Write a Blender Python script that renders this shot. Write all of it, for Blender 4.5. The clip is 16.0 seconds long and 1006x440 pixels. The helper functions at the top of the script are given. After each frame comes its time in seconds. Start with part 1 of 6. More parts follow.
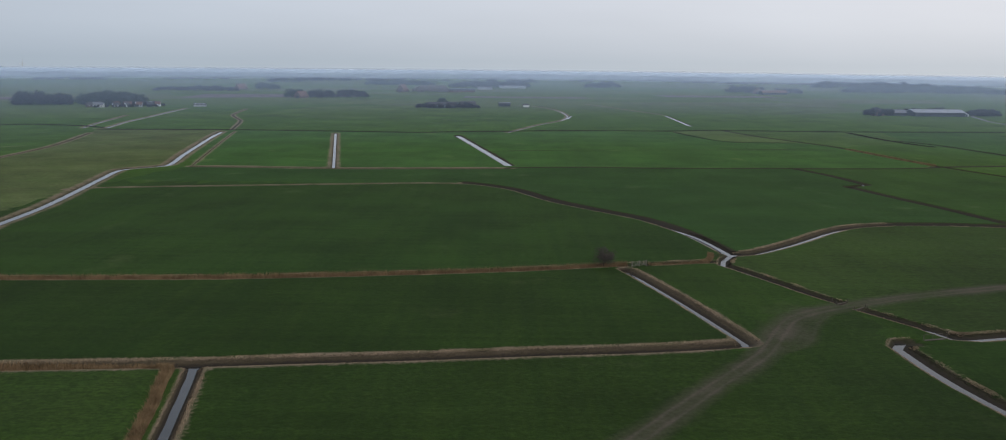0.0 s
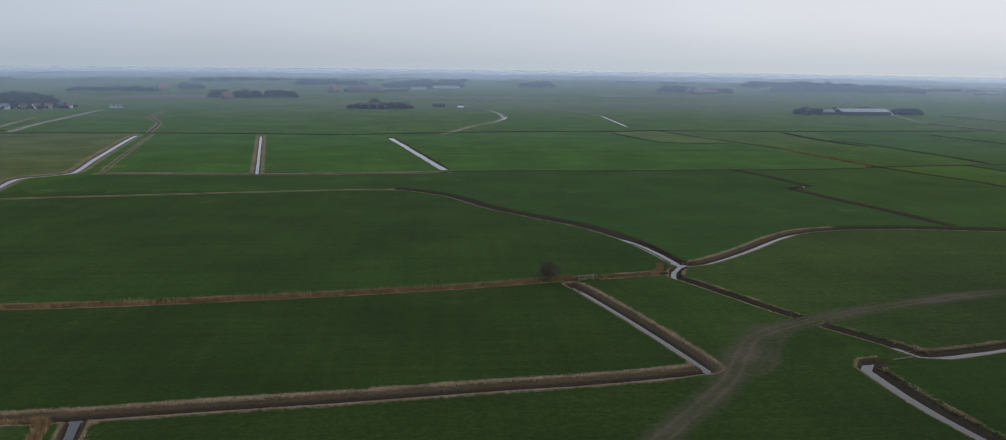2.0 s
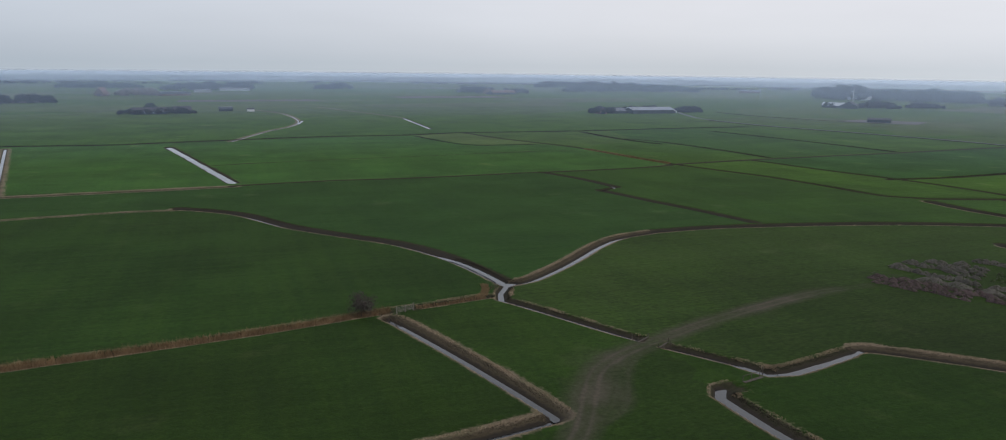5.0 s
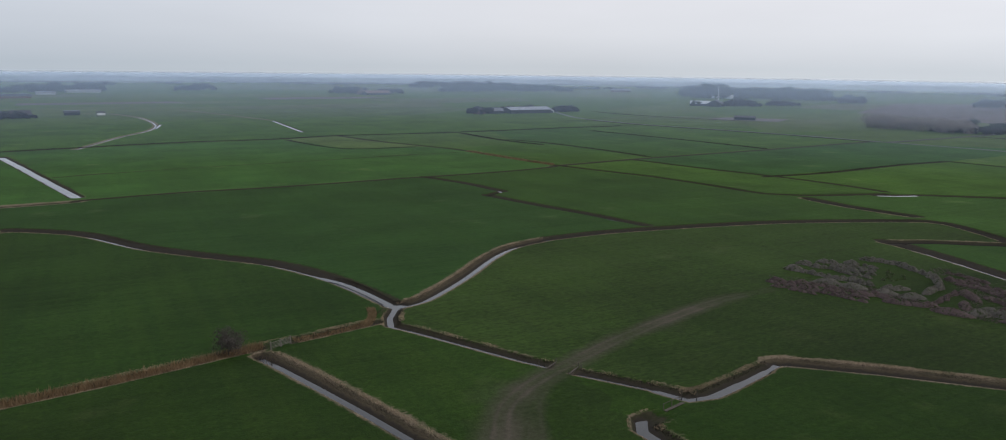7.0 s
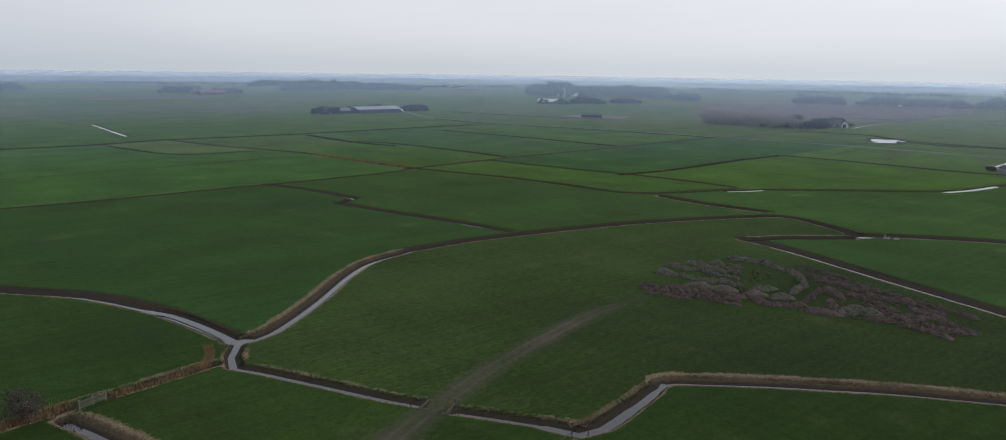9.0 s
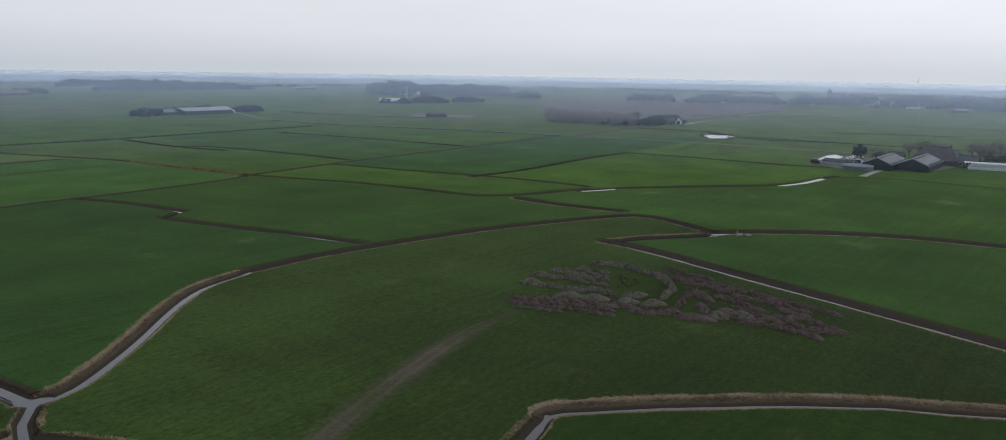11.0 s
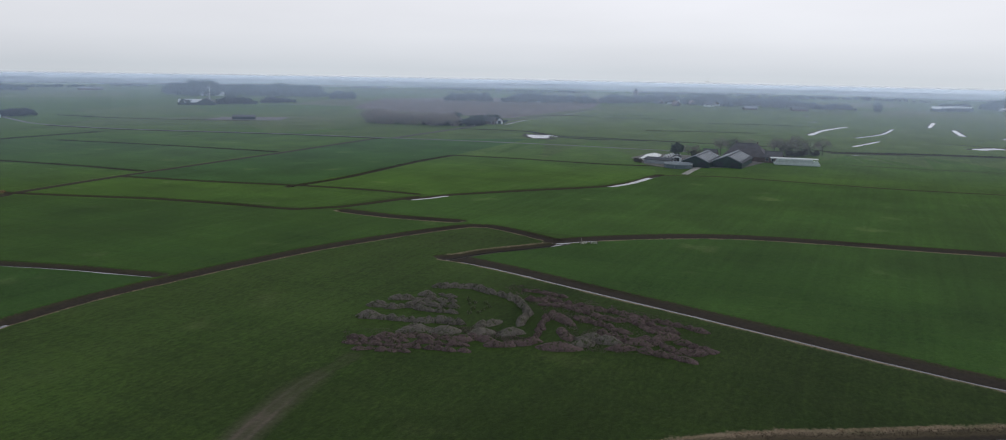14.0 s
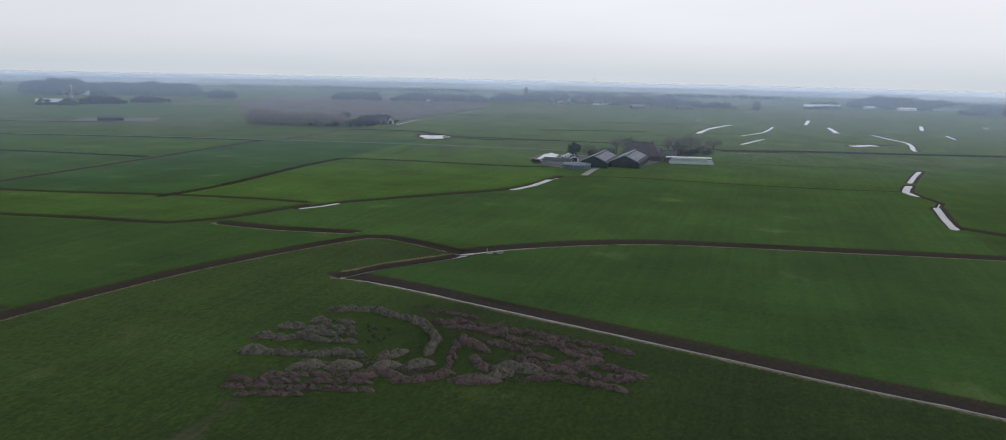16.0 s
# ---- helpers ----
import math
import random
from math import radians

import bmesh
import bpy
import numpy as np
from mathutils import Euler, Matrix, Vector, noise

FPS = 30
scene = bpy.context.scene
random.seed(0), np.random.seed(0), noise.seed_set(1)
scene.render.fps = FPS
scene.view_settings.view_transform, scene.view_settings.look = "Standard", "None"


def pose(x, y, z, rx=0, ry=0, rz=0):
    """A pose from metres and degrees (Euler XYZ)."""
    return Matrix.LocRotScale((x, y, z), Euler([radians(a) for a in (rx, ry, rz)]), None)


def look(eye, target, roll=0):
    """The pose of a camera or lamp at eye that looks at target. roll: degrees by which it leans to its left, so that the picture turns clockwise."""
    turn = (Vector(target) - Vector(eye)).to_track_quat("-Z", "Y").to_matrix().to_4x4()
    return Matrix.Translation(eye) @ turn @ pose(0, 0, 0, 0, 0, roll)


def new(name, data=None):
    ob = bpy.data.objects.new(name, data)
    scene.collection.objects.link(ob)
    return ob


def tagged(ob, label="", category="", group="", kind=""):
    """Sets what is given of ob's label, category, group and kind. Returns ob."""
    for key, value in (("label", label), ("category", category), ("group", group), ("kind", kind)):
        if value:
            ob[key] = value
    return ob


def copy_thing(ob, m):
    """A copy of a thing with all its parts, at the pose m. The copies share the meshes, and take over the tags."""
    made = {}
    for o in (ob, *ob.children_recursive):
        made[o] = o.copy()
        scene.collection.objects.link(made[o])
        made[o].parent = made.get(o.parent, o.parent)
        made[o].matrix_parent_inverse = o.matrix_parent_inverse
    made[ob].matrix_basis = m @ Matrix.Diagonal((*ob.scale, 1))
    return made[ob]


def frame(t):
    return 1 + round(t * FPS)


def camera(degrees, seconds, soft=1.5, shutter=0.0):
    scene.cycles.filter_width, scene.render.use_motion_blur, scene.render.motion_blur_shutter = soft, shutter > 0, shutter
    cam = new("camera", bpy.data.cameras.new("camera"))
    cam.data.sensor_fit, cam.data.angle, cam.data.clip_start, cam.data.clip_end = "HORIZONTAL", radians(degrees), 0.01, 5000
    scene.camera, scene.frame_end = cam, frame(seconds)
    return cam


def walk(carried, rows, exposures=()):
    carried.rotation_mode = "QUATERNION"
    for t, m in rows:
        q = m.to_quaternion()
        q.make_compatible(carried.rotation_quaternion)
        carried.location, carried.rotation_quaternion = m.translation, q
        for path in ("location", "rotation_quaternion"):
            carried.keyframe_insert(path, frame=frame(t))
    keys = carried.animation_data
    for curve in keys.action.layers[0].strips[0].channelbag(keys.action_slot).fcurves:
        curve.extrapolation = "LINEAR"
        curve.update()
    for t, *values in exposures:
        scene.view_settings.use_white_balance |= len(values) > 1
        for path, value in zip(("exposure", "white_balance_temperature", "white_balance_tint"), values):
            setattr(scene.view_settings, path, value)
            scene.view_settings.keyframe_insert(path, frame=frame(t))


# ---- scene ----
cam = camera(65.4, 16.0, soft=1.0)
PATH = [
    (0, (2.321, -0.986, 49.85), (2.311, 0.974, 49.453), 0.6),
    (0.5, (2.278, 2.988, 49.838), (2.337, 4.947, 49.441), 0.6),
    (1, (2.197, 6.954, 49.815), (2.299, 8.912, 49.419), 0.6),
    (1.5, (2.179, 10.799, 49.773), (2.307, 12.755, 49.377), 0.6),
    (2, (2.225, 14.59, 49.74), (2.378, 16.544, 49.344), 0.7),
    (2.5, (2.332, 18.413, 49.713), (2.542, 20.362, 49.318), 0.7),
    (3, (2.448, 22.295, 49.679), (2.755, 24.231, 49.285), 0.7),
    (3.5, (2.666, 26.182, 49.643), (3.071, 28.1, 49.25), 0.7),
    (4, (3.104, 30.099, 49.617), (3.601, 31.997, 49.226), 0.7),
    (6.5, (6.709, 49.648, 49.451), (7.548, 51.423, 49.065), 0.7),
    (7, (7.778, 53.523, 49.446), (8.702, 55.255, 49.061), 0.7),
    (7.5, (9.116, 57.334, 49.442), (10.127, 59.016, 49.056), 0.8),
    (8, (10.669, 61.162, 49.439), (11.762, 62.792, 49.053), 0.8),
    (8.5, (12.29, 64.869, 49.381), (13.46, 66.445, 48.997), 0.8),
    (9, (14.113, 68.387, 49.321), (15.352, 69.909, 48.937), 0.8),
    (11.5, (25.079, 85.114, 48.954), (26.654, 86.286, 48.574), 0.9),
    (12, (27.553, 88.106, 48.918), (29.175, 89.213, 48.539), 0.9),
    (12.5, (30.258, 90.845, 48.895), (31.918, 91.894, 48.517), 1.0),
    (13, (33.11, 93.435, 48.874), (34.805, 94.429, 48.497), 1.0),
    (13.5, (36.105, 95.949, 48.856), (37.835, 96.878, 48.48), 1.1),
    (14, (39.248, 98.453, 48.843), (41.015, 99.312, 48.468), 1.1),
    (14.5, (42.524, 100.856, 48.825), (44.324, 101.642, 48.451), 1.1),
    (15, (45.906, 103.12, 48.812), (47.733, 103.843, 48.438), 1.2),
    (15.5, (49.354, 105.302, 48.809), (51.204, 105.965, 48.436), 1.2),
    (16, (52.821, 107.421, 48.808), (54.691, 108.024, 48.435), 1.3),
]
walk(cam, [(t, look(eye, target, roll)) for t, eye, target, roll in PATH])

# ---- sky and sun: bright overcast, the veiled sun high to the south-east ----
SUN_AZ, SUN_EL = radians(150), radians(42)
world = bpy.data.worlds.new("overcast_sky")
scene.world = world
world.use_nodes = True
wn, wl = world.node_tree.nodes, world.node_tree.links
wn.clear()
sky = wn.new("ShaderNodeTexSky")
sky.sky_type, sky.sun_disc, sky.sun_elevation, sky.sun_rotation = "NISHITA", False, SUN_EL, SUN_AZ
sky.air_density, sky.dust_density, sky.ozone_density = 1.0, 4.0, 1.0
sky_bg = wn.new("ShaderNodeBackground")
sky_bg.inputs[1].default_value = 0.06
wl.new(sky.outputs[0], sky_bg.inputs[0])
coord = wn.new("ShaderNodeTexCoord")
split = wn.new("ShaderNodeSeparateXYZ")
wl.new(coord.outputs["Generated"], split.inputs[0])
height = wn.new("ShaderNodeValToRGB")
height.color_ramp.elements[0].position, height.color_ramp.elements[0].color = 0.0, (0.585, 0.63, 0.685, 1)
height.color_ramp.elements[1].position, height.color_ramp.elements[1].color = 1.0, (0.60, 0.63, 0.69, 1)
e = height.color_ramp.elements.new(0.013)
e.color = (0.635, 0.67, 0.725, 1)
e = height.color_ramp.elements.new(0.04)
e.color = (0.71, 0.735, 0.79, 1)
e = height.color_ramp.elements.new(0.09)
e.color = (0.77, 0.785, 0.845, 1)
e = height.color_ramp.elements.new(0.3)
e.color = (0.76, 0.79, 0.86, 1)
wl.new(split.outputs["Z"], height.inputs[0])
stretch = wn.new("ShaderNodeMapping")
stretch.inputs["Scale"].default_value = (1.0, 1.0, 5.0)
wl.new(coord.outputs["Generated"], stretch.inputs[0])
cloud = wn.new("ShaderNodeTexNoise")
cloud.inputs["Scale"].default_value, cloud.inputs["Detail"].default_value = 2.2, 5.0
wl.new(stretch.outputs[0], cloud.inputs["Vector"])
cloud_range = wn.new("ShaderNodeMapRange")
cloud_range.inputs[3].default_value, cloud_range.inputs[4].default_value = 0.90, 1.10
wl.new(cloud.outputs["Fac"], cloud_range.inputs[0])
side = wn.new("ShaderNodeMapRange")  # the cloud is brighter on the sun's side
side.inputs[1].default_value, side.inputs[2].default_value = -0.7, 1.0
side.inputs[3].default_value, side.inputs[4].default_value = 0.77, 1.18
wl.new(split.outputs["X"], side.inputs[0])
both = wn.new("ShaderNodeMath")
both.operation = "MULTIPLY"
wl.new(cloud_range.outputs[0], both.inputs[0])
wl.new(side.outputs[0], both.inputs[1])
cloud_bg = wn.new("ShaderNodeBackground")
tint = wn.new("ShaderNodeMix")  # cooler away from the sun
tint.data_type = "RGBA"
tint.inputs[6].default_value, tint.inputs[7].default_value = (0.90, 0.98, 1.05, 1), (1.0, 0.995, 0.99, 1)
cool = wn.new("ShaderNodeMapRange")
cool.inputs[1].default_value, cool.inputs[2].default_value = -0.5, 0.5
wl.new(split.outputs["X"], cool.inputs[0])
wl.new(cool.outputs[0], tint.inputs[0])
tinted = wn.new("ShaderNodeMix")
tinted.data_type, tinted.blend_type = "RGBA", "MULTIPLY"
tinted.inputs[0].default_value = 1.0
wl.new(height.outputs[0], tinted.inputs[6])
wl.new(tint.outputs[2], tinted.inputs[7])
wl.new(tinted.outputs[2], cloud_bg.inputs[0])
wl.new(both.outputs[0], cloud_bg.inputs[1])
cover = wn.new("ShaderNodeMixShader")
cover.inputs[0].default_value = 0.92
wl.new(sky_bg.outputs[0], cover.inputs[1])
wl.new(cloud_bg.outputs[0], cover.inputs[2])
world_out = wn.new("ShaderNodeOutputWorld")
wl.new(cover.outputs[0], world_out.inputs[0])

sun_data = bpy.data.lights.new("sun", "SUN")
sun_data.energy, sun_data.angle, sun_data.color = 0.5, radians(30), (1.0, 0.96, 0.9)
sun = new("sun", sun_data)
sun.matrix_world = look((0, 0, 300), (-math.sin(SUN_AZ) * math.cos(SUN_EL), -math.cos(SUN_AZ) * math.cos(SUN_EL), 300 - math.sin(SUN_EL)))
scene.view_settings.exposure = 0.0


# ---- materials ----
def material(name, rough=0.9, spec=0.3):
    m = bpy.data.materials.new(name)
    m.use_nodes = True
    b = m.node_tree.nodes["Principled BSDF"]
    b.inputs["Roughness"].default_value = rough
    b.inputs["Specular IOR Level"].default_value = spec
    return m, m.node_tree.nodes, m.node_tree.links, b


def node(nodes, kind, **sockets):
    n = nodes.new(kind)
    for key, value in sockets.items():
        n.inputs[key.replace("_", " ")].default_value = value
    return n


def noise_of(nodes, links, scale, detail=4.0, stretch=None):
    tex = node(nodes, "ShaderNodeTexNoise", Scale=scale, Detail=detail)
    pos = nodes.new("ShaderNodeNewGeometry")
    if stretch:
        mp = node(nodes, "ShaderNodeMapping", Scale=stretch[0], Rotation=(0, 0, radians(stretch[1])))
        links.new(pos.outputs["Position"], mp.inputs[0])
        links.new(mp.outputs[0], tex.inputs["Vector"])
    else:
        links.new(pos.outputs["Position"], tex.inputs["Vector"])
    return tex.outputs["Fac"]


def remap(nodes, links, value, a, b, c=0.0, d=1.0):
    r = nodes.new("ShaderNodeMapRange")
    for i, v in enumerate((a, b, c, d)):
        r.inputs[i + 1].default_value = v
    links.new(value, r.inputs[0])
    return r.outputs[0]


def calc(nodes, links, op, a, b):
    n = nodes.new("ShaderNodeMath")
    n.operation = op
    for i, v in enumerate((a, b)):
        if isinstance(v, (int, float)):
            n.inputs[i].default_value = v
        else:
            links.new(v, n.inputs[i])
    return n.outputs[0]


def blend(nodes, links, fac, a, b, mode="MIX"):
    n = nodes.new("ShaderNodeMix")
    n.data_type, n.blend_type = "RGBA", mode
    for i, v in ((0, fac), (6, a), (7, b)):
        if isinstance(v, (int, float)):
            n.inputs[i].default_value = v
        elif isinstance(v, tuple):
            n.inputs[i].default_value = (*v, 1)
        else:
            links.new(v, n.inputs[i])
    return n.outputs[2]


def bump(nodes, links, bsdf, value, strength, distance):
    n = node(nodes, "ShaderNodeBump", Strength=strength, Distance=distance)
    links.new(value, n.inputs["Height"])
    links.new(n.outputs[0], bsdf.inputs["Normal"])


def plain(name, colour, rough=0.8, vary=0.25, scale=1.5, spec=0.3, metal=0.0, fine=12.0):
    """A surface of one colour with stains and grain, a little different from object to object."""
    m, n, l, b = material(name, rough, spec)
    b.inputs["Metallic"].default_value = metal
    big = remap(n, l, noise_of(n, l, scale), 0.3, 0.7, 1 - vary, 1 + vary)
    grain = remap(n, l, noise_of(n, l, fine, 2.0), 0.3, 0.7, 1 - vary * 0.5, 1 + vary * 0.5)
    info = n.new("ShaderNodeObjectInfo")
    own = remap(n, l, info.outputs["Random"], 0, 1, 1 - vary * 0.4, 1 + vary * 0.4)
    k = calc(n, l, "MULTIPLY", calc(n, l, "MULTIPLY", big, grain), own)
    mul = n.new("ShaderNodeVectorMath")
    mul.operation = "SCALE"
    mul.inputs[0].default_value = colour
    l.new(k, mul.inputs["Scale"])
    l.new(mul.outputs[0], b.inputs["Base Color"])
    bump(n, l, b, noise_of(n, l, fine, 3.0), 0.3, 0.03)
    return m


def plants(name, colour, other, spread=0.6, translucent=0.0):
    """Leaves, twigs or blades: every clump has its own tone."""
    m, n, l, b = material(name, 0.9, 0.15)
    geo = n.new("ShaderNodeNewGeometry")
    c = blend(n, l, geo.outputs["Random Per Island"], colour, other)
    k = remap(n, l, noise_of(n, l, 0.35, 3.0), 0.3, 0.7, 1 - spread * 0.5, 1 + spread * 0.5)
    mul = n.new("ShaderNodeVectorMath")
    mul.operation = "SCALE"
    l.new(c, mul.inputs[0])
    l.new(k, mul.inputs["Scale"])
    l.new(mul.outputs[0], b.inputs["Base Color"])
    return m


def make_ground():
    m, n, l, b = material("pasture", 0.95, 0.12)

    def attr(name):
        a = n.new("ShaderNodeAttribute")
        a.attribute_name = name
        return a.outputs["Fac"]

    big = remap(n, l, noise_of(n, l, 0.012, 5.0), 0.35, 0.65)
    mid = remap(n, l, noise_of(n, l, 0.09, 5.0), 0.3, 0.7)
    small = remap(n, l, noise_of(n, l, 1.3, 5.0), 0.3, 0.7)
    fine = remap(n, l, noise_of(n, l, 4.0, 4.0), 0.28, 0.72)
    mown = remap(n, l, noise_of(n, l, 0.32, 3.0, ((1.0, 0.03, 1.0), 7)), 0.35, 0.65)
    green = blend(n, l, big, (0.0238, 0.0530, 0.0052), (0.0305, 0.0620, 0.0064))
    green = blend(n, l, calc(n, l, "MULTIPLY", mid, 0.5), green, (0.032, 0.061, 0.0085))
    green = blend(n, l, calc(n, l, "MULTIPLY", mown, 0.45), green, (0.0185, 0.0450, 0.0062))
    tone = attr("tone")
    crop = blend(n, l, mid, (0.0160, 0.0500, 0.0130), (0.0200, 0.0560, 0.0150))
    green = blend(n, l, remap(n, l, tone, 0, -1), green, crop)
    olive = blend(n, l, mid, (0.045, 0.059, 0.019), (0.061, 0.068, 0.027))
    green = blend(n, l, remap(n, l, tone, 0, 1), green, olive)
    soil = blend(n, l, mid, (0.052, 0.041, 0.042), (0.080, 0.065, 0.063))
    green = blend(n, l, remap(n, l, tone, 1, 2), green, soil)
    # far fields, each its own shade
    cells = node(n, "ShaderNodeTexVoronoi", Scale=0.004)
    cell_map = node(n, "ShaderNodeMapping", Scale=(1.0, 2.2, 1.0), Rotation=(0, 0, 0.25))
    place = n.new("ShaderNodeNewGeometry")
    l.new(place.outputs["Position"], cell_map.inputs[0])
    l.new(cell_map.outputs[0], cells.inputs["Vector"])
    hue = n.new("ShaderNodeSeparateColor")
    l.new(cells.outputs["Color"], hue.inputs[0])
    far = attr("far")
    odd = calc(n, l, "MULTIPLY", calc(n, l, "MULTIPLY", remap(n, l, hue.outputs[0], 0.2, 1.0, 0.15, 0.8), far), remap(n, l, tone, 1, 2, 1.0, 0.1))
    green = blend(n, l, odd, green, olive)
    bare = calc(n, l, "MULTIPLY", remap(n, l, hue.outputs[1], 0.74, 0.8, 0.0, 0.3), far)
    green = blend(n, l, bare, green, soil)
    # pale worn spots in the grass
    worn = remap(n, l, noise_of(n, l, 0.045, 6.0), 0.64, 0.74)
    green = blend(n, l, calc(n, l, "MULTIPLY", worn, 0.35), green, (0.085, 0.105, 0.035))
    streak = remap(n, l, noise_of(n, l, 0.55, 6.0), 0.28, 0.62)
    tuft = calc(n, l, "ADD", calc(n, l, "ADD", calc(n, l, "MULTIPLY", small, 0.35), calc(n, l, "MULTIPLY", fine, 0.47)), calc(n, l, "MULTIPLY", streak, 0.18))
    # straw along the ditches, dark wet slopes below
    edge = calc(n, l, "ADD", attr("bank"), calc(n, l, "MULTIPLY", calc(n, l, "SUBTRACT", small, 0.5), 0.45))
    patch = remap(n, l, noise_of(n, l, 0.14, 4.0), 0.38, 0.58, 0.6, 1.0)
    straw = blend(n, l, fine, (0.165, 0.122, 0.082), (0.28, 0.213, 0.148))
    col = blend(n, l, calc(n, l, "MULTIPLY", remap(n, l, edge, 0.45, 0.85), patch), green, straw)
    wet = calc(n, l, "ADD", attr("wet"), calc(n, l, "MULTIPLY", calc(n, l, "SUBTRACT", small, 0.5), 0.35))
    slope = blend(n, l, small, (0.029, 0.025, 0.016), (0.058, 0.049, 0.030))
    tan = blend(n, l, small, (0.060, 0.046, 0.030), (0.125, 0.095, 0.062))
    slope = blend(n, l, remap(n, l, attr("bank"), 0.87, 1.0), slope, tan)
    slope = blend(n, l, calc(n, l, "MULTIPLY", mid, 0.35), slope, (0.036, 0.039, 0.016))
    col = blend(n, l, remap(n, l, wet, 0.12, 0.35), col, slope)
    # dark bank foot: mud, with the undercut's shade painted in
    mud_and_shade = blend(n, l, small, (0.032, 0.027, 0.022), (0.045, 0.036, 0.028))
    col = blend(n, l, remap(n, l, wet, 0.60, 0.80), col, mud_and_shade)
    rut = calc(n, l, "ADD", attr("track"), calc(n, l, "MULTIPLY", calc(n, l, "SUBTRACT", mid, 0.5), 0.2))
    earth = blend(n, l, small, (0.072, 0.060, 0.043), (0.098, 0.082, 0.060))
    sand = blend(n, l, small, (0.082, 0.068, 0.050), (0.125, 0.104, 0.078))
    earth = blend(n, l, remap(n, l, rut, 0.58, 0.92), earth, sand)
    col = blend(n, l, calc(n, l, "MULTIPLY", remap(n, l, rut, 0.10, 0.78), 0.95), col, earth)
    mul = n.new("ShaderNodeVectorMath")
    mul.operation = "SCALE"
    l.new(col, mul.inputs[0])
    tussock = remap(n, l, noise_of(n, l, 1.5, 6.0, ((0.45, 1.0, 1.0), -18)), 0.32, 0.68, 0.80, 1.20)
    rough_grass = remap(n, l, tone, 0.05, 0.12)
    tussock = calc(n, l, "ADD", 1.0, calc(n, l, "MULTIPLY", calc(n, l, "SUBTRACT", tussock, 1.0), remap(n, l, rough_grass, 0.0, 1.0, 0.25, 1.0)))
    own = calc(n, l, "MULTIPLY", remap(n, l, tuft, 0.15, 0.85, 0.66, 1.34), attr("lush_sheen"))
    own = calc(n, l, "MULTIPLY", calc(n, l, "MULTIPLY", own, tussock), attr("grazed_falloff"))
    drill = remap(n, l, noise_of(n, l, 0.5, 2.0, ((0.02, 1.0, 1.0), 8)), 0.4, 0.6, 0.94, 1.06)  # faint lines left by tractors
    own = calc(n, l, "MULTIPLY", own, drill)
    wide = remap(n, l, noise_of(n, l, 0.035, 3.0), 0.32, 0.68, 0.82, 1.18)
    own = calc(n, l, "MULTIPLY", own, wide)
    worn_flat = calc(n, l, "MAXIMUM", remap(n, l, rut, 0.2, 0.7), calc(n, l, "MAXIMUM", remap(n, l, wet, 0.12, 0.35), remap(n, l, edge, 0.45, 0.85)))
    own = calc(n, l, "ADD", own, calc(n, l, "MULTIPLY", calc(n, l, "SUBTRACT", 0.88, own), worn_flat))
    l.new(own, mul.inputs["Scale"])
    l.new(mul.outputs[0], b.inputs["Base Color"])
    bump(n, l, b, tuft, 0.35, 0.2)
    return m


GROUND = make_ground()
wm, wnn, wll, wb = material("ditch_water", 0.06, 0.5)
wb.inputs["Base Color"].default_value = (0.045, 0.048, 0.05, 1)
murk = blend(wnn, wll, remap(wnn, wll, noise_of(wnn, wll, 0.5, 4.0), 0.3, 0.7), (0.016, 0.017, 0.018), (0.034, 0.034, 0.036))
wll.new(murk, wb.inputs["Base Color"])
bump(wnn, wll, wb, noise_of(wnn, wll, 2.5, 3.0), 0.12, 0.02)
WATER = wm
SEA, sea_nodes, sea_links, sea_bsdf = material("choppy_sea", 0.3, 0.6)
sea_bsdf.inputs["Base Color"].default_value = (0.06, 0.065, 0.07, 1)
bump(sea_nodes, sea_links, sea_bsdf, noise_of(sea_nodes, sea_links, 0.3, 4.0), 0.5, 0.4)
REED = plants("dry_reed", (0.185, 0.120, 0.062), (0.28, 0.195, 0.112))
STRAW = plants("straw_grass", (0.26, 0.19, 0.125), (0.43, 0.325, 0.22))
SEDGE = plants("dead_sedge", (0.080, 0.061, 0.045), (0.125, 0.096, 0.071))
FAR_SEDGE = plants("brown_sedge", (0.022, 0.018, 0.015), (0.046, 0.037, 0.029))
TWIG = plants("bare_twigs", (0.062, 0.052, 0.049), (0.110, 0.090, 0.080))
# darker copy of the twigs, with the crowns' self-shade put into the colour
FAR_TWIG = plants("self_shaded_twigs", (0.018, 0.016, 0.017), (0.038, 0.032, 0.031), 0.3)
COPSE_TWIG = plants("pale_russet_twigs", (0.21, 0.165, 0.145), (0.30, 0.24, 0.205))
TWIG_RED = plants("russet_twigs", (0.150, 0.118, 0.102), (0.225, 0.180, 0.152))
NEEDLE = plants("dark_needles", (0.024, 0.034, 0.024), (0.046, 0.058, 0.036))
BUD = plants("budding_twigs", (0.085, 0.082, 0.050), (0.13, 0.118, 0.075))
BARK = plain("bark", (0.07, 0.055, 0.042), 0.95, 0.3, 2.0)
